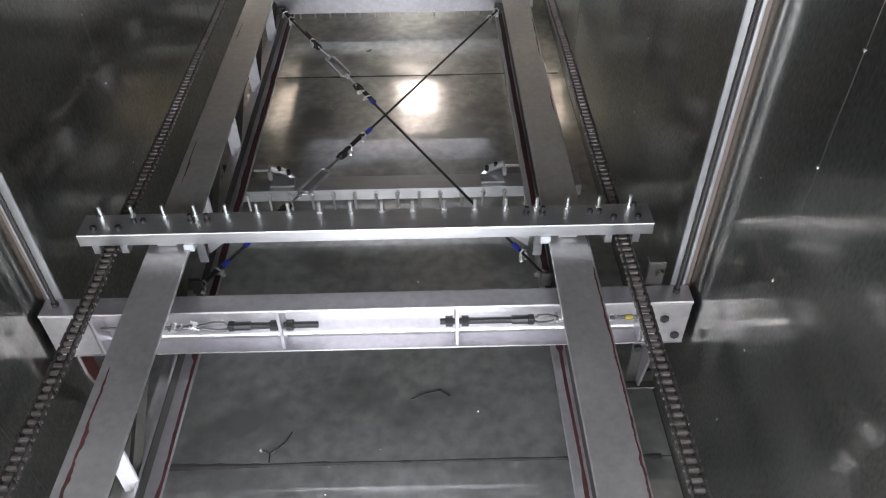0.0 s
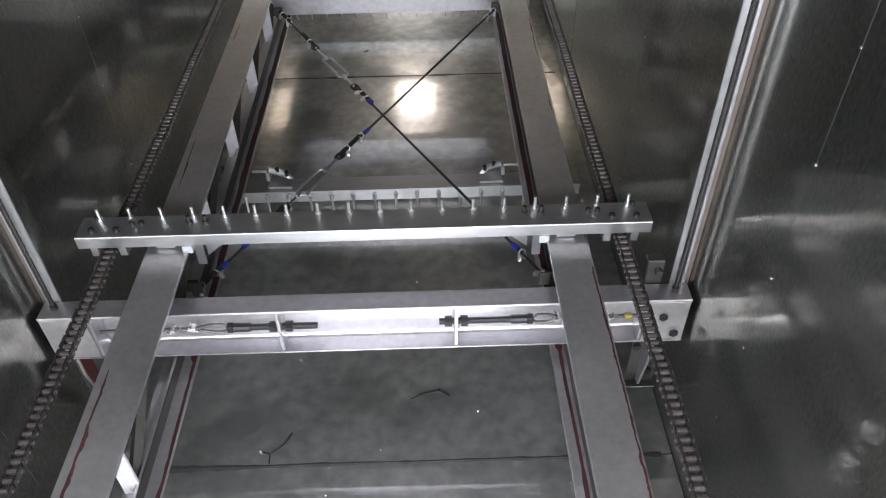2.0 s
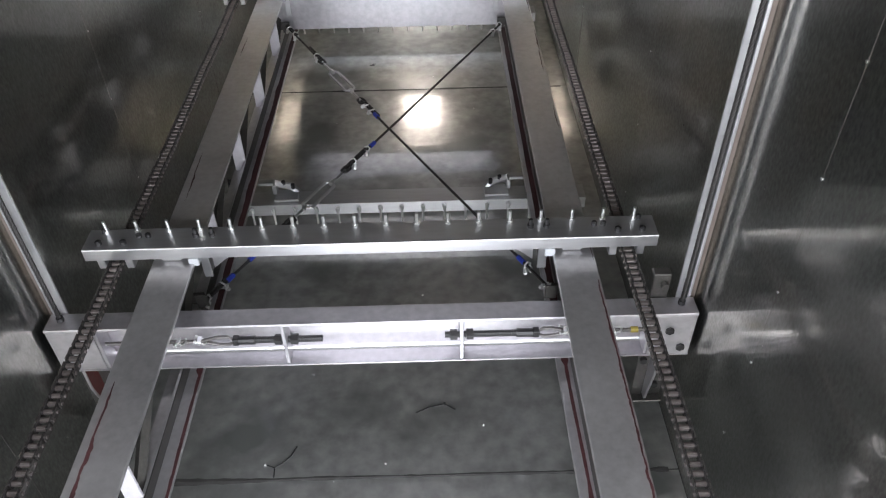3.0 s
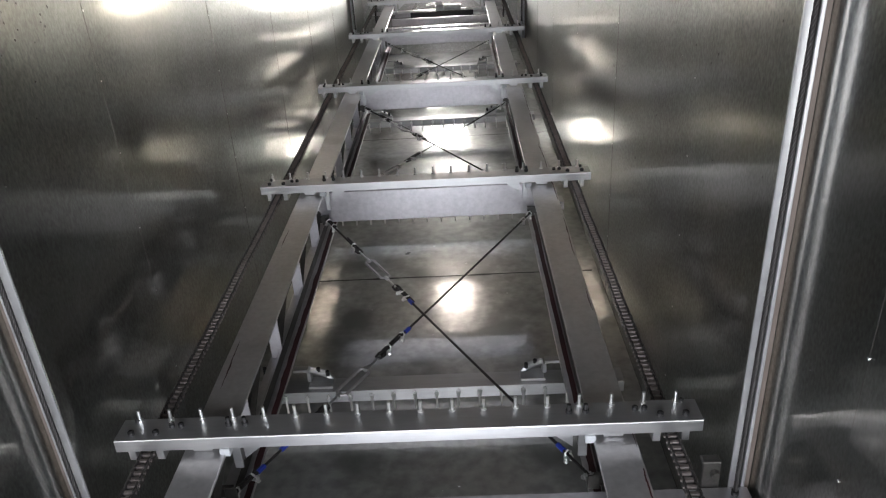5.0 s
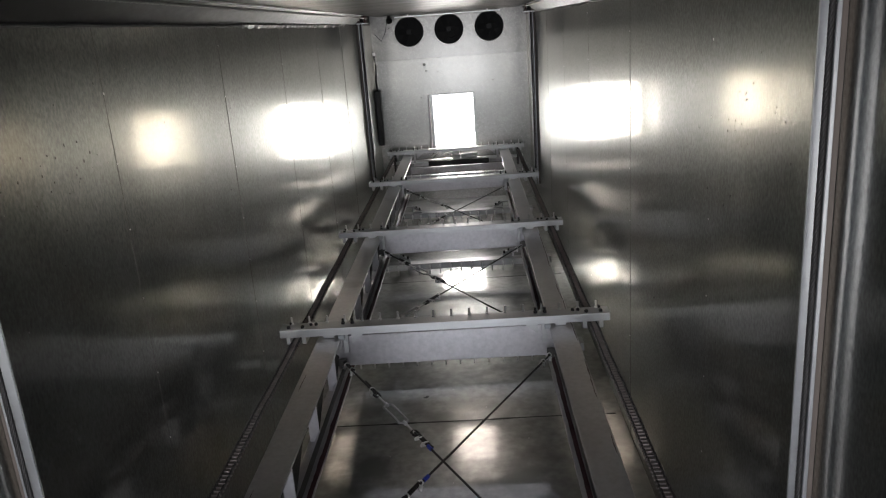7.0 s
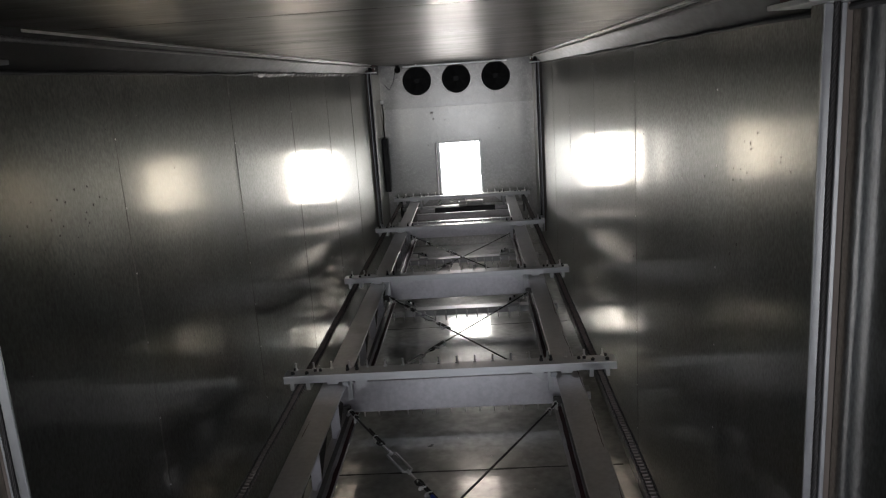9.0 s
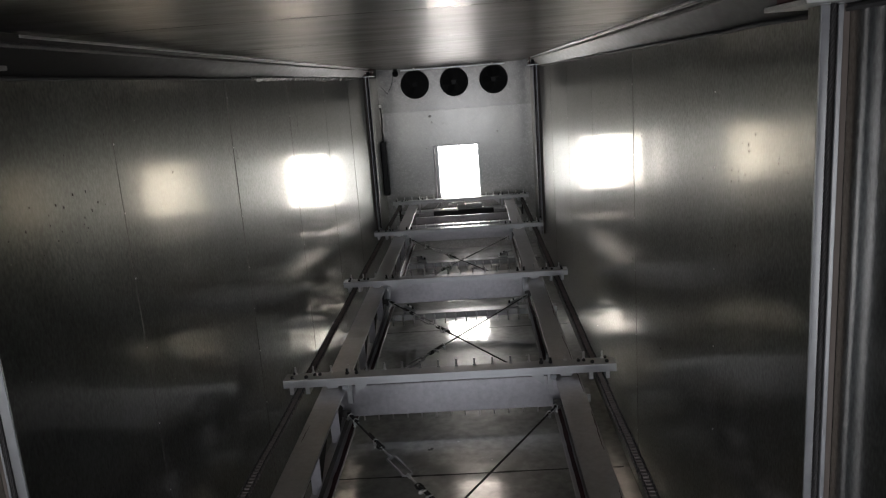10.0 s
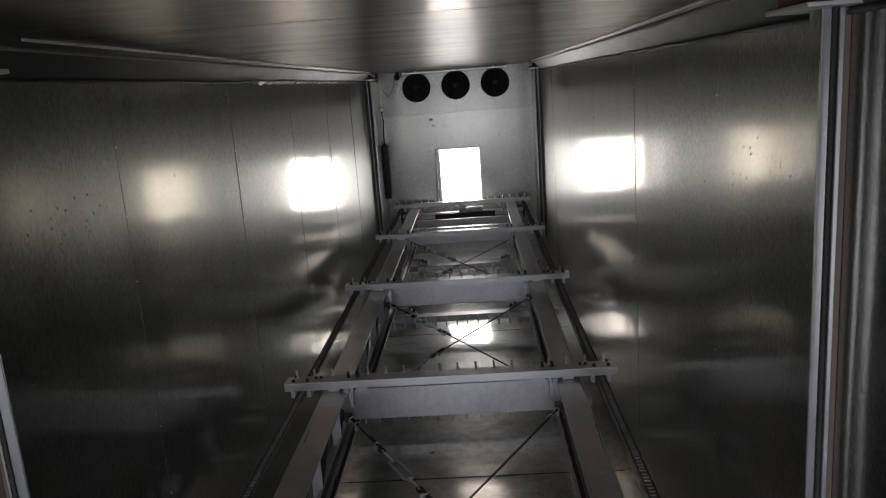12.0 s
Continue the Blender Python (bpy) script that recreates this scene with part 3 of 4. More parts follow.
guide_shoe(0.650, 0.748, 1, 0.690, M_BEAM, "pale steel gusset")
guide_shoe(-1.185, -1.065, -1, -1.128, M_BROWN, "red-brown primed gusset plate")
anchor = part("stop_block", box(B(), 0.645, 0.700, b0 + 0.078, b0 + 0.115, 0.56, 0.69, 0.004), M_DGREY, beam_1, "dark steel stop block")
part("bolt", rod(B(), (0.680, b0 + 0.078, 0.655), (0.680, b0 + 0.060, 0.655), 0.012, 6), M_DGREY, anchor)


def clip(parent, at, m, s=1.0):
    """A wire rope clip: a saddle, a bent bolt and two nuts."""
    bm = B()
    box(bm, -0.011 * s, 0.011 * s, -0.007 * s, 0.007 * s, -0.012 * s, -0.002 * s, 0.001)
    tube(bm, [(-0.009 * s, 0, -0.014 * s), (-0.009 * s, 0, 0.008 * s), (0, 0, 0.014 * s), (0.009 * s, 0, 0.008 * s), (0.009 * s, 0, -0.014 * s)], 0.0028 * s, 6)
    for x in (-0.009, 0.009):
        rod(bm, (x * s, 0, -0.013 * s), (x * s, 0, -0.020 * s), 0.0062 * s, 6)
    return part("rope_clip", bm, M_BRIGHT, parent, "bright zinc rope clip", m=Matrix.Translation(at) @ m)


def tie_rope(xs, side):
    """The end of a lifting rope, clamped round a thimble and held by a threaded rod in the beam."""
    y, z = b0 + 0.030, 0.506
    t = thing("tie_rod", pose(0, 0, 0), "black threaded rod with a clamped wire rope end in the crossbeam", "tie rod", "rope anchors")
    x_in, x_nut, x_end, x_eye, x_rope = xs
    bm = B()
    rod(bm, (x_in, y, z), (x_end, y, z), 0.0095, 12)
    k = int(abs(x_end - x_in) / 0.006)
    for i in range(k):
        x = x_in + (x_end - x_in) * (i + 0.5) / k
        rod(bm, (x - 0.0015, y, z), (x + 0.0015, y, z), 0.0112, 12)
    part("threaded_rod", bm, M_BLACK, t)
    for dx in (-0.024, 0.026):
        bm = B()
        rod(bm, (x_nut + dx - 0.011, y, z), (x_nut + dx + 0.011, y, z), 0.0175, 6)
        part("nut", bm, M_BLACK, t, "black hexagon nut")
    bm = B()
    rod(bm, (x_end, y, z), (x_end + side * 0.05, y, z), 0.0145, 10)
    box(bm, min(x_end + side * 0.05, x_end + side * 0.07), max(x_end + side * 0.05, x_end + side * 0.07), y - 0.013, y + 0.013, z - 0.013, z + 0.013, 0.003)
    part("socket", bm, M_BLACK, t)
    e0 = x_end + side * 0.062
    bm = B()
    tube(bm, [(e0, y, z), (e0 + side * 0.02, y, z + 0.017), (e0 + side * 0.05, y, z + 0.017), (x_eye, y, z + 0.004), (x_eye, y, z - 0.004), (e0 + side * 0.05, y, z - 0.017), (e0 + side * 0.02, y, z - 0.017)], 0.0055, 8, True)
    part("thimble_eye", bm, M_ROPE_GREY, t)
    bm = B()
    strands(bm, (x_eye, y, z), (x_rope, y, z), 0.0065, 0.04)
    part("rope", bm, M_ROPE_GREY, t, smooth=True)
    for d in (0.006, 0.068):
        clip(t, (x_eye + side * d, y, z), pose(0, 0, 0, 90 + random.uniform(-30, 30), 0, 90), 1.2)
    return t


tie_rope((-0.366, -0.479, -0.575, -0.735, -1.045), -1)
r_tie = tie_rope((0.012, 0.064, 0.235, 0.385, 0.63), 1)
clip(r_tie, (0.545, b0 + 0.030, 0.506), pose(0, 0, 0, 70, 0, 90), 1.25)
bm = B()
rod(bm, (0.590, b0 + 0.03, 0.506), (0.612, b0 + 0.03, 0.506), 0.010, 10)
part("tape", bm, M_YELLOW, r_tie, "yellow tape round the rope")


# ---- diagonal bracing cables ----
def bracing(a, b, turn, clips, tapes, eyes):
    """A rope stay from a to b with a turnbuckle between the shares turn[0] and turn[1] of its length."""
    a, b = Vector(a), Vector(b)
    v = b - a
    t = thing("bracing_cable", Matrix.Translation(a), "dark wire rope stay with a steel turnbuckle and clips", "cable", "diagonal rake stays")
    v_dir = v.normalized()
    q = v_dir.to_track_quat("X", "Z").to_matrix().to_4x4()
    L = v.length
    for u0, u1, mt in ((0.0, eyes[0], M_ROPE), (eyes[1], 1.0, M_ROPE)):
        bm = B()
        strands(bm, v * u0, v * u1, 0.0056, 0.05)
        part("rope", bm, mt, t, smooth=True)
    # doubled rope next to the eyes
    for u0, u1 in ((eyes[0] - 0.075, eyes[0] - 0.012), (eyes[1] + 0.012, eyes[1] + 0.07), (0.0, 0.06)):
        bm = B()
        off = q.to_3x3() @ Vector((0, 0.009, 0.004))
        strands(bm, v * max(u0, 0.0) + off, v * u1 + off, 0.0056, 0.05)
        part("rope_tail", bm, M_ROPE, t, smooth=True)
    # eyes
    for u, s in ((eyes[0], 1), (eyes[1], -1)):
        bm = B()
        ring = [Vector((-s * 0.045, 0, 0)), Vector((-s * 0.015, 0.015, 0)), Vector((s * 0.012, 0.012, 0)), Vector((s * 0.02, 0, 0)), Vector((s * 0.012, -0.012, 0)), Vector((-s * 0.015, -0.015, 0))]
        tube(bm, [v * u + q.to_3x3() @ p for p in ring], 0.0058, 7, True)
        part("eye", bm, M_ROPE, t)
    # turnbuckle: long open loop, end eyes
    bm = B()
    u0, u1 = turn
    c, hl = v * ((u0 + u1) / 2), L * (u1 - u0) / 2
    loop = [Vector((-hl * 0.72, 0, 0)), Vector((-hl * 0.6, 0.023, 0)), Vector((hl * 0.6, 0.023, 0)), Vector((hl * 0.72, 0, 0)), Vector((hl * 0.6, -0.023, 0)), Vector((-hl * 0.6, -0.023, 0))]
    tube(bm, [c + q.to_3x3() @ p for p in loop], 0.006, 8, True)
    tb = part("turnbuckle", bm, M_STEEL, t, "open grey steel turnbuckle")
    for s in (-1, 1):
        part("collar", rod(B(), c + v_dir * (s * hl * 0.62), c + v_dir * (s * hl * 0.80), 0.009, 8), M_BRIGHT, tb)
        part("eye_bolt", rod(B(), c + v_dir * (s * hl * 0.805), c + v_dir * (s * hl), 0.0048, 8), M_BRIGHT, tb)
    for e, s in ((eyes[0], -1), (eyes[1], 1)):
        u_tb = u0 if s < 0 else u1
        bm = B()
        rod(bm, v * e, v * u_tb, 0.0048, 8)
        part("hook", bm, M_BRIGHT, tb)
    for u in clips:
        clip(t, v * u, q @ pose(0, 0, 0, random.uniform(-60, 60), 0, 90), 1.3)
    for u in tapes:
        bm = B()
        rod(bm, v * (u - 0.007), v * (u + 0.007), 0.0095, 8)
        part("tape", bm, M_BLUE, t, "blue tape round the rope end")
    return t


def bay(y0, y1, blue):
    xl, xr, z = -0.806, 0.378, 0.44
    bracing((xl, y1, z + 0.01), (xr, y0, z + 0.01), (0.235, 0.365), (0.02, 0.057, 0.177, 0.412, 0.436, 0.944, 0.99), (0.455, 0.927) if blue else (), (0.205, 0.39))
    bracing((xl, y0, z - 0.01), (xr, y1, z - 0.01), (0.225, 0.335), (0.008, 0.042, 0.131, 0.173, 0.385, 0.428, 0.954, 0.99), (0.058, 0.108, 0.448) if blue else (), (0.205, 0.36))
    for x, s in ((xl, -1), (xr, 1)):
        for y in (y0, y1):
            bm = B()
            box(bm, x - 0.02, x + 0.02, y - 0.004, y + 0.004, z - 0.03, z + 0.03, 0.002)
            box(bm, x - 0.005, x + 0.06 if s > 0 else x + 0.005, y + 0.005, y + 0.025, z - 0.02, z + 0.02, 0.002) if s > 0 else box(bm, x - 0.06, x + 0.005, y + 0.005, y + 0.025, z - 0.02, z + 0.02, 0.002)
            part("stay_lug", bm, M_DGREY, rake_frame)


bay(1.83, BY[1] - 0.03, True)
bay(BY[1] + 0.2, BY[2] - 0.03, False)
bay(BY[2] + 0.2, BY[3] - 0.03, False)


# ---- guide posts, hoist ropes, sheaves ----
def post(x_wall, sx, y, near):
    """An open channel on the wall; sx: the way into the room."""
    t = thing("guide_post", pose(x_wall, y, 0), "upright galvanised channel guide post fixed to the wall", "guide post", "guide posts of the rake")
    top = 2.345
    # plain side plate, front flange, narrow slot for the rope, thin second flange and the back web
    part("side_plate", box(B(), *sorted((0.0605 * sx, 0.0660 * sx)), 0.0, 0.056, 0.40, top, 0.001), M_WALL, t, "shiny plain side of the post")
    part("flange", box(B(), *sorted((0.0420 * sx, 0.0660 * sx)), -0.0065, -0.0005, 0.40, top, 0.0015), M_POST, t)
    part("flange", box(B(), *sorted((0.0200 * sx, 0.0305 * sx)), -0.0065, 0.050, 0.40, top, 0.0015), M_POST, t)
    # added strip: gives the open gap at the wall its brown shade
    part("web", box(B(), *sorted((0.0015 * sx, 0.0197 * sx)), 0.008, 0.014, 0.40, top, 0.0), M_BROWN_GAP, t, "brown strip added in the shaded wall gap")
    part("web", box(B(), *sorted((0.0235 * sx, 0.0600 * sx)), 0.0505, 0.056, 0.40, top, 0.0), M_BROWN_GAP, t, "dull brownish channel back")
    part("head_plate", box(B(), *sorted((0.002 * sx, 0.12 * sx)), -0.06, 0.16, top + 0.0005, top + 0.012, 0.002), M_BRIGHT, t)
    # sheave block above the post
    s = thing("sheave_block", pose(x_wall, y, top + 0.013), "dark red-brown pulley block under the ceiling", "pulley", "hoist pulleys")
    for a in (0.02, 0.10):
        part("cheek", box(B(), *sorted((a * sx, (a + 0.008) * sx)), -0.10, 0.12, 0.0, 0.072, 0.003), M_BROWN, s)
    bm = B()
    rod(bm, (0.045 * sx, 0.0, 0.040), (0.085 * sx, 0.0, 0.040), 0.036, 20)
    part("sheave", bm, M_BLACK, s)
    bm = B()
    rod(bm, (0.01 * sx, 0.0, 0.040), (0.118 * sx, 0.0, 0.040), 0.012, 8)
    part("axle", bm, M_BRIGHT, s)
    # hoist rope, from the sheave down to the rake
    r = thing("hoist_rope", pose(x_wall + sx * 0.057, y - 0.037, 0.602), "twisted steel hoist rope hanging beside the guide post", "wire rope", "hoist ropes")
    strand = strands(B(), (0, 0, 0), (-sx * 0.004, 0.004, top + 0.04 - 0.602), 0.0075, 0.055)
    part("rope", strand, M_ROPE, r, smooth=True)
    part("collar", rod(B(), (0, 0, 0), (0, 0, 0.014), 0.011, 8), M_BLACK, r)


for y in (1.637, 8.79):
    post(XL, 1, y, y < 3)
    post(XR, -1, y, y < 3)
for x in (XL + 0.135, XR - 0.135):
    r = thing("ceiling_rope", pose(x, 1.62, CEIL_Z - 0.032), "steel hoist rope running along under the ceiling", "wire rope", "ceiling ropes")
    bm = B()
    strands(bm, (0, -1.9, 0), (0, 7.1, 0), 0.0075, 0.055, step=0.02)
    part("rope", bm, M_ROPE_GREY, r, smooth=True)


# ---- far end: fans, drive, small fittings ----
def fan(x):
    t = thing("fan", pose(x, Y_END, FAN_Z), "round dark cooling fan opening in the end wall", "fan", "row of fans")
    bm = B()
    k = 40
    prof = [(FAN_R, -0.007), (FAN_R, -0.022), (FAN_R - 0.010, -0.026), (FAN_R - 0.016, -0.012), (FAN_R - 0.016, 0.06)]
    rings = [[bm.verts.new((r * math.cos(2 * math.pi * i / k), y, r * math.sin(2 * math.pi * i / k))) for i in range(k)] for r, y in prof]
    for A, C in zip(rings, rings[1:]):
        for i in range(k):
            bm.faces.new((A[i], A[(i + 1) % k], C[(i + 1) % k], C[i]))
    part("ring", bm, M_BLACK, t)
    bm = B()
    rod(bm, (0, -0.0015, 0), (0, -0.0075, 0), FAN_R - 0.012, 36)
    part("backing", bm, M_DARK, t)
    bm = B()
    box(bm, -0.035, 0.035, -0.022, -0.0085, -0.035, 0.035, 0.006)
    part("hub", bm, M_BLACK, t)
    for i in range(6):
        bm = B()
        box(bm, 0.03, FAN_R - 0.03, -0.002, 0.002, -0.035, 0.035, 0.0015)
        part("blade", bm, M_DARK, t, m=pose(0, -0.016, 0, 0, i * 60, 0) @ pose(0, 0, 0, 12, 0, 0))
    for rr in (0.075, 0.115, 0.15):
        bm = B()
        tube(bm, [(rr * math.cos(2 * math.pi * i / 32), -0.030, rr * math.sin(2 * math.pi * i / 32)) for i in range(32)], 0.0018, 4, True)
        part("guard_ring", bm, M_BLACK, t)


for x in FANX:
    fan(x)

bm = B()
box(bm, XL + 0.003, XR - 0.003, Y_END - 0.006, Y_END - 0.0005, 1.878, CEIL_Z - 0.003, 0.001)
structure("fan_plate", bm, mat("fan_plate_sheet", (0.27, 0.265, 0.258), 0.32, 1.0, var=0.3, scale=6, rvar=0.06, wave=0.002, wave_scale=1.6, sharp=((0.42, 0.40, 0.38), 0.2, 0.22, 80.0)), "dull steel upper plate round the fans", "wall panel")
for x0, x1, z0, z1 in ((XL + 0.003, WX0 - 0.004, 0.01, 1.874), (WX1 + 0.004, XR - 0.003, 0.01, 1.874), (WX0 - 0.001, WX1 + 0.001, WZ1 + 0.004, 1.874), (WX0 - 0.001, WX1 + 0.001, 0.01, WZ0 - 0.004)):
    part("wall_sheet", box(B(), x0, x1, Y_END - 0.004, Y_END - 0.0005, z0, z1, 0.0), M_END, wall_north, m=pose(0, random.uniform(-0.001, 0), 0))

batten = thing("cable_tray", pose(-0.2, Y_END - 0.22, CEIL_Z - 0.05), "narrow pale tray under the ceiling at the end wall", "cable tray")
part("tray", box(B(), -0.67, 0.66, 0.0, 0.05, 0.015, 0.035, 0.004), M_BRIGHT, batten)
for x in (-0.5, 0.5):
    part("hanger", box(B(), x - 0.01, x + 0.01, 0.01, 0.04, 0.0355, 0.05, 0.001), M_BRIGHT, batten)

for mx, mz, mr in ((-0.55, 1.80, 0.022), (-0.53, 1.72, 0.016), (-0.38, 1.70, 0.010), (0.33, 1.55, 0.013), (-0.62, 1.38, 0.012)):
    bm = B()
    bmesh.ops.create_icosphere(bm, subdivisions=2, radius=mr, matrix=Matrix.Translation((mx, Y_END - 0.0055, mz)) @ Matrix.Diagonal((1.0, 0.12, 0.8, 1)))
    part("smudge", bm, M_DGREY, wall_north, "dark rubbed smudge")

probe = thing("sensor_head", pose(-0.93, Y_END - 0.3, CEIL_Z - 0.002), "small black sensor head hanging from the ceiling", "sensor")
bm = B()
rod(bm, (0, 0, -0.03), (0, 0, 0), 0.022, 12)
part("mount", bm, M_BLACK, probe)
bm = B()
bmesh.ops.create_uvsphere(bm, u_segments=14, v_segments=8, radius=0.04, matrix=pose(0, 0, -0.06))
part("head", bm, M_BLACK, probe, smooth=True)
bm = B()
tube(bm, [(-0.02, -0.02, -0.04), (-0.06, -0.02, -0.2), (-0.12, 0.0, -0.30), (-0.2, 0.1, -0.22)], 0.004, 6)
part("cable", bm, M_BLACK, probe)

gauge = thing("wall_box", pose(XL + 0.002, Y_END - 0.2, 0.82), "tall narrow black box with a cable on the wall", "box")
part("case", box(B(), 0, 0.07, -0.05, 0.05, 0, 0.70, 0.006), M_BLACK, gauge)
bm = B()
tube(bm, [(0.035, 0, 0.70), (0.03, 0.01, 0.85), (0.04, 0.02, 1.0), (0.03, 0.01, 1.14)], 0.011, 7)
part("cable", bm, M_BLACK, gauge)
part("gland", box(B(), 0.015, 0.05, -0.015, 0.025, 1.14, 1.18, 0.004), M_BRIGHT, gauge)

drive = thing("rake_drive", pose(CX, 9.70, 0.60), "dark gearbox and pale motor across the rake end", "motor")
bm = B()
rod(bm, (-0.86, 0, 0), (0.86, 0, 0), 0.022, 14)
part("shaft", bm, M_BRIGHT, drive)
part("bed_plate", box(B(), -0.36, 0.42, -0.06, 0.10, -0.095, 0.004, 0.004), M_BLACK, drive)
part("gearbox", box(B(), -0.05, 0.06, -0.05, 0.07, 0.0045, 0.07, 0.012), M_WHITE, drive)
bm = B()
rod(bm, (0.062, 0.0, 0.042), (0.27, 0.0, 0.042), 0.033, 18)
for i in range(10):
    rod(bm, (0.08 + i * 0.018, 0.0, 0.042), (0.086 + i * 0.018, 0.0, 0.042), 0.037, 18)
part("motor", bm, M_WHITE, drive, "pale finned motor")
part("terminal_box", box(B(), -0.05, 0.05, -0.03, 0.06, 0.071, 0.11, 0.008), M_WHITE, drive)
bm = B()
tube(bm, [(-0.05, 0.02, 0.09), (-0.10, 0.0, 0.09), (-0.16, 0.02, 0.07)], 0.012, 8)
part("cable_gland", bm, M_WHITE, drive)
for o in (0.0, 0.035):
    bm = tube(B(), [(-0.27 + o, 0.36, 0.10), (-0.31 + o, 0.25, 0.03), (-0.38 + o, 0.12, -0.03), (-0.34 + o, 0.05, -0.04)], 0.009, 6)
    part("cable", bm, M_BLACK, drive, "black supply cable")
for sx in (-1, 1):
    bm = B()
    rod(bm, (sx * 0.782, 0, 0), (sx * 0.798, 0, 0), 0.115, 24)
    part("sprocket", bm, M_CHAIN, drive)
for y in (9.3, 9.85):
    bm = B()
    box(bm, RL[1] - 0.02, RR[0] + 0.02, y - 0.03, y, 0.52, 0.60, 0.003)
    part("end_strut", bm, M_STEEL, rake_frame)


# ---- litter on the floor ----
def cable_tie(pts, tail):
    t = thing("cable_tie", pose(0, 0, 0), "cut black plastic cable tie lying on the floor", "cable tie", "cut ties")
    bm = B()
    tube(bm, pts, 0.0022, 5)
    part("strap", bm, M_BLACK, t)
    bm = B()
    tube(bm, tail, 0.0022, 5)
    part("tail", bm, M_BLACK, t)
    p = pts[-1]
    part("head", box(B(), p[0] - 0.004, p[0] + 0.004, p[1] - 0.004, p[1] + 0.004, 0.0006, 0.008, 0.001), M_DUST if p[0] < -0.3 else M_BLACK, t)


cable_tie([(-0.512, 1.539, 0.004), (-0.530, 1.50, 0.003), (-0.554, 1.474, 0.003), (-0.579, 1.457, 0.003), (-0.612, 1.469, 0.003)], [(-0.579, 1.457, 0.003), (-0.577, 1.42, 0.003)])
cable_tie([(-0.097, 1.669, 0.003), (-0.05, 1.692, 0.003), (0.007, 1.704, 0.004)], [(0.007, 1.704, 0.004), (0.045, 1.678, 0.003)])
specks = tagged(new("litter"), "small pale crumbs and bits of swarf on the floor", "litter", kind="stuff")
bm = B()
for i in range(34):
    x, y = random.uniform(-0.75, 0.35), random.uniform(0.9, 6.0)
    s = random.uniform(0.0015, 0.004)
    bmesh.ops.create_icosphere(bm, subdivisions=1, radius=s, matrix=pose(x, y, s * 0.8, random.uniform(0, 90), 0, 0) @ Matrix.Diagonal((random.uniform(0.7, 2), 1, 0.8, 1)))
part("crumbs", bm, M_WHITE, specks)
bm = B()
for k in range(9):
    a = k * 0.7
    bmesh.ops.create_circle(bm, cap_ends=True, segments=9, radius=random.uniform(0.005, 0.011), matrix=pose(-0.39 + 0.06 * math.cos(a) * random.random(), 4.375 + 0.045 * math.sin(a), 0.0012 + 0.0002 * k) @ Matrix.Diagonal((1.6, 1, 1, 1)))
part("stain", bm, M_SEAL, specks, "dark rubbed stain")


# ---- lining sheets of floor and walls ----
FLOOR_Y = (Y_BACK, 0.10, 1.41, 2.715, 4.02, 5.33, 6.64, 7.95, 9.26, Y_END)
for y0, y1 in zip(FLOOR_Y, FLOOR_Y[1:]):
    bm = B()
    box(bm, XL + 0.001, XR - 0.001, y0 + 0.003, y1 - 0.003, -0.0035, 0.0, 0.0)
    # each sheet lies a little uneven: it dips or rises about its near edge
    lean = {4.02: 0.45, 6.64: 0.08}.get(y0, 0.0)
    part("floor_sheet", bm, M_FLOOR, floor, m=Matrix.Translation((0, y0, 0)) @ pose(0, 0, 0, lean) @ Matrix.Translation((0, -y0, 0)))
for y in FLOOR_Y[1:-1]:
    # uneven bead of sealant along each joint
    bm = B()
    x = XL + 0.01
    prev = None
    while x < XR - 0.01:
        w = 0.0042 + 0.012 * max(0, noise.noise((x * 5, y * 3, 0))) + 0.010 * max(0, noise.noise((x * 17, y * 3, 2)) - 0.2) + random.uniform(0, 0.0025)
        o = 0.006 * noise.noise((x * 2, y, 5))
        cur = [bm.verts.new((x, y + o - w, 0.0003)), bm.verts.new((x, y + o, 0.002)), bm.verts.new((x, y + o + w, 0.0003))]
        if prev:
            bm.faces.new((prev[0], prev[1], cur[1], cur[0]))
            bm.faces.new((prev[1], prev[2], cur[2], cur[1]))
        prev = cur
        x += 0.03
    part("joint_bead", bm, M_SEAL, floor)

WALL_Y = [Y_BACK, -0.03] + [1.24 + 1.27 * k for k in range(7)] + [Y_END]


def bowed_sheet(x, sx, y0, y1):
    """A wall sheet that bulges slightly between its seams."""
    bm = B()
    nu, nv = 14, 16
    lean_y, lean_z = random.uniform(-0.002, 0.002), random.uniform(-0.0008, 0.0008)
    g = []
    for i in range(nu + 1):
        row = []
        for j in range(nv + 1):
            u, w = i / nu, j / nv
            y, z = y0 + (y1 - y0) * u, 0.001 + (WALL_TOP - 0.001) * w
            bulge = 0.0009 * math.sin(math.pi * u) * math.sin(math.pi * w) + 0.0010 * noise.noise((y * 1.7, z * 1.3, x)) * math.sin(math.pi * u)
            bulge += lean_y * (u - 0.5) * (y1 - y0) + lean_z * (w - 0.5) * WALL_TOP
            row.append(bm.verts.new((x + sx * bulge, y, z)))
        g.append(row)
    for i in range(nu):
        for j in range(nv):
            bm.faces.new((g[i][j], g[i + 1][j], g[i + 1][j + 1], g[i][j + 1]))
    for f in bm.faces:
        f.smooth = True
    box(bm, *sorted((x - sx * 0.0038, x - sx * 0.0032)), y0, y1, 0.001, WALL_TOP)
    return bm


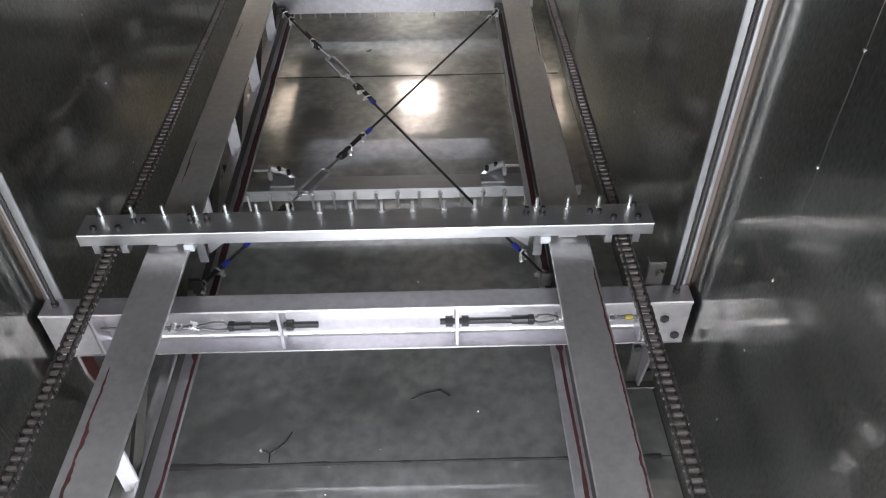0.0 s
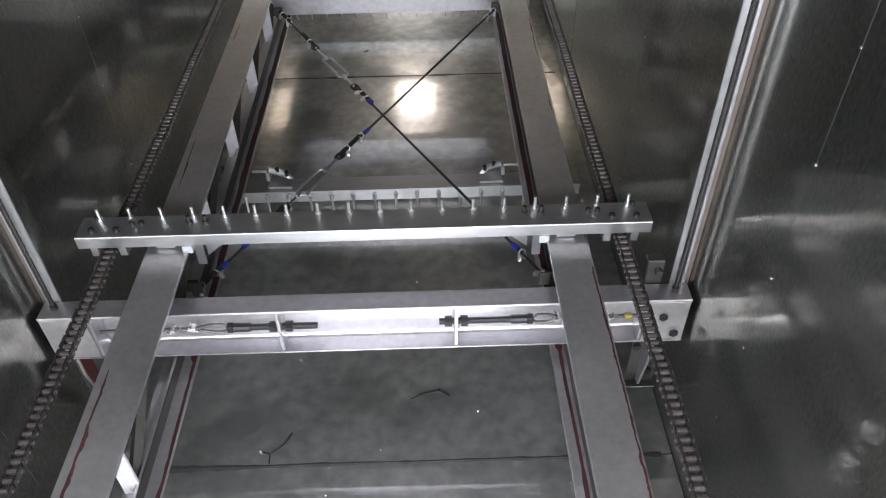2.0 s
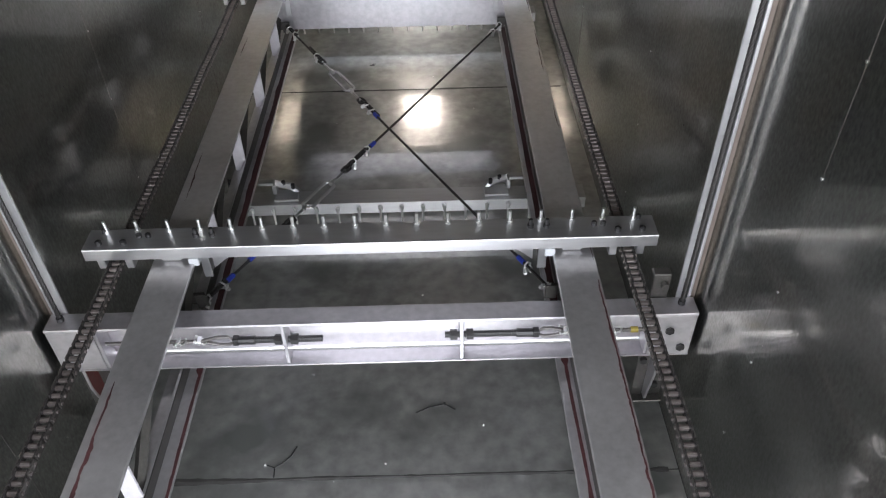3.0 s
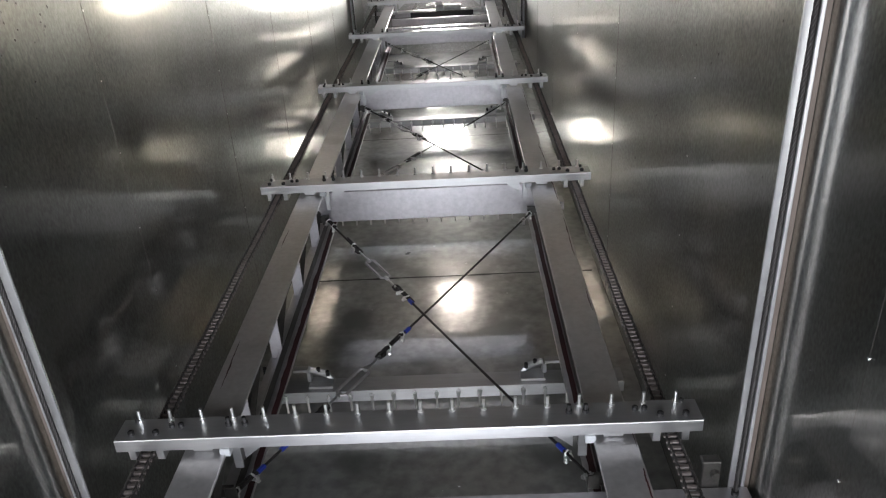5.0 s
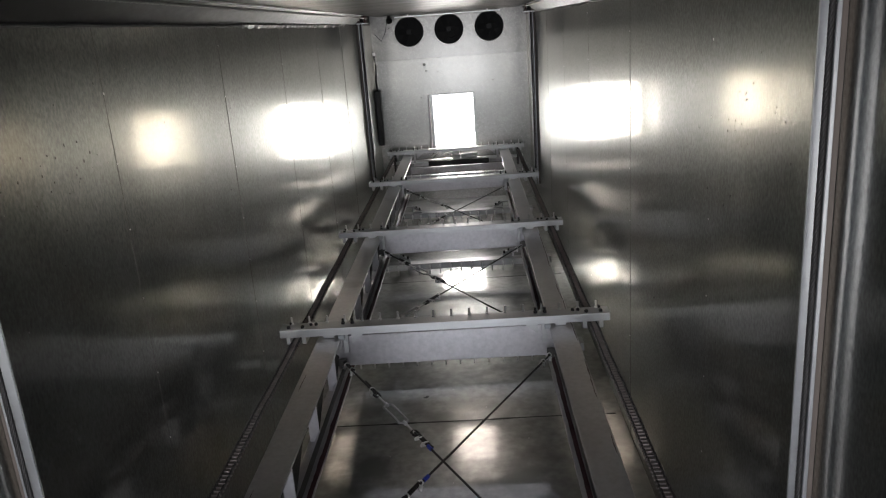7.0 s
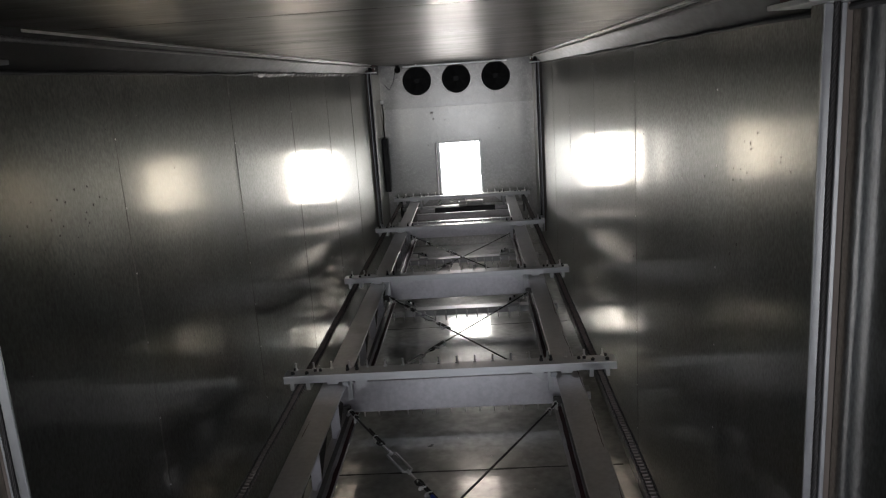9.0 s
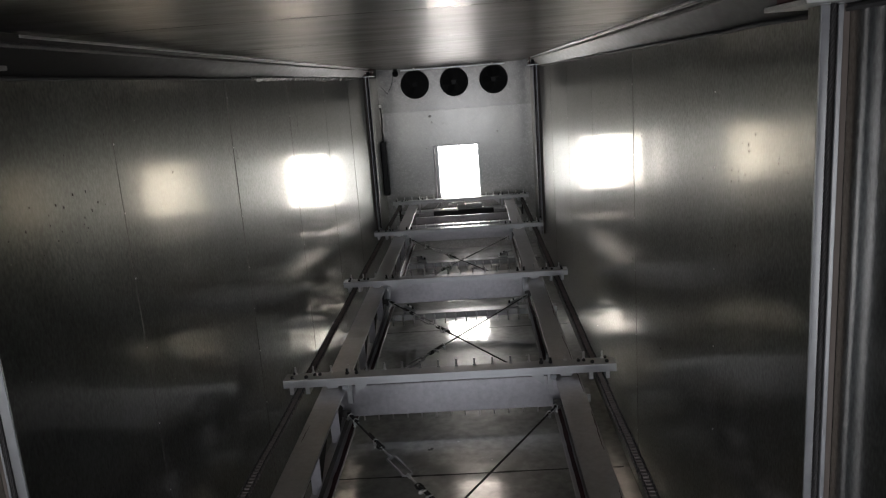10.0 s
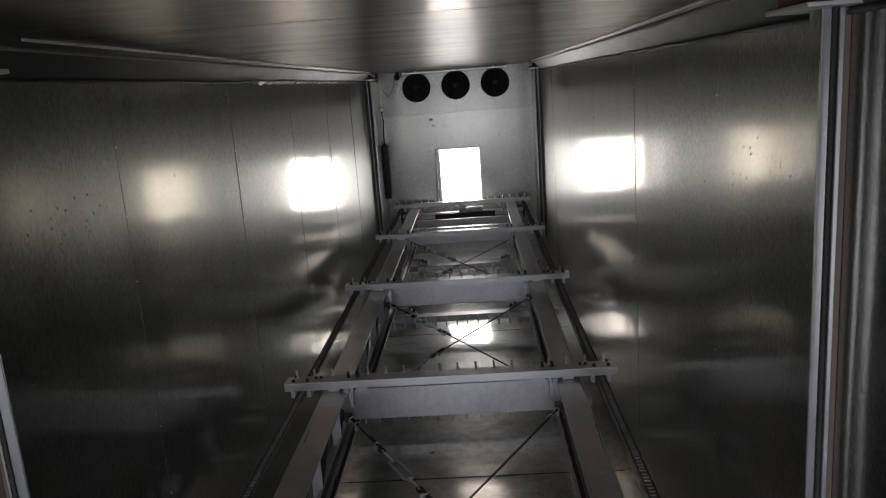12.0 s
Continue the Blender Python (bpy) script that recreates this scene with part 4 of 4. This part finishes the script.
for wall, x, sx in ((wall_west, XL, 1), (wall_east, XR, -1)):
    for y0, y1 in zip(WALL_Y, WALL_Y[1:]):
        ob = part("wall_sheet", bowed_sheet(x, sx, y0 + 0.0015, y1 - 0.0015), M_WALL, wall)
    for y in WALL_Y[1:-1]:
        bm = B()
        box(bm, *sorted((x - sx * 0.002, x + sx * 0.0008)), y - 0.0014, y + 0.0014, 0.002, WALL_TOP - 0.001)
        seam = part("seam", bm, M_DGREY, wall)
        bm = B()
        z = random.uniform(0.2, 0.4)
        while z < 2.3:
            rod(bm, (x + sx * 0.0015, y, z), (x + sx * 0.003, y, z), 0.0035, 8)
            z += random.uniform(0.22, 0.36)
        part("rivet_row", bm, M_BRIGHT, seam)
    bm = B()
    yy = Y_BACK
    pts = []
    while yy < 8.6:
        pts.append((x + sx * 0.006, yy, WALL_TOP + 0.006 * noise.noise((yy * 4, x, 1))))
        yy += 0.07
    tube(bm, pts, 0.007, 6)
    part("head_bead", bm, M_SEAL, wall)
    # crumpled foil tape along the head joint
    if sx > 0:
        foil = B()
        yy, prev = 4.2, None
        while yy < 8.5:
            j = [random.uniform(-0.006, 0.006) for k in range(3)]
            cur = [foil.verts.new((x + sx * (0.010 + j[0]), yy, WALL_TOP - 0.016 + j[1])), foil.verts.new((x + sx * (0.017 + j[2]), yy + j[1], WALL_TOP + 0.002)), foil.verts.new((x + sx * (0.013 + j[1]), yy, WALL_TOP + 0.012 + j[0]))]
            if prev:
                for k in (0, 1):
                    foil.faces.new((prev[k], prev[k + 1], cur[k + 1], cur[k]))
            prev = cur
            yy += 0.035
        part("foil_tape", foil, M_DGREY, wall, "crumpled bright foil tape")
    # dry dust and spatter dots
    bm = B()
    for i in range(70):
        r = random.uniform(0.0012, 0.0032)
        bmesh.ops.create_icosphere(bm, subdivisions=1, radius=r, matrix=Matrix.Translation((x + sx * 0.0022, random.uniform(0.8, 7.5), random.uniform(0.1, 2.25))) @ Matrix.Diagonal((0.5, 1, 1, 1)))
    grime = B()
    for i in range(60):
        r = random.uniform(0.0014, 0.0042)
        cy, cz = (random.uniform(1.85, 2.4), random.gauss(1.93, 0.05)) if i % 3 == 0 else (random.uniform(1.7, 5.5), random.uniform(0.9, 2.2))
        bmesh.ops.create_icosphere(grime, subdivisions=1, radius=r, matrix=Matrix.Translation((x + sx * 0.0015, cy, cz)) @ Matrix.Diagonal((0.4, random.uniform(0.6, 1.3), random.uniform(0.7, 1.8), 1)))
    tagged(part("grime", grime, M_SEAL, wall, "dark grime specks stuck to the sheets"), kind="stuff")
    tagged(part("dust", bm, M_DUST, wall, "pale dust specks stuck to the sheets"), kind="stuff")
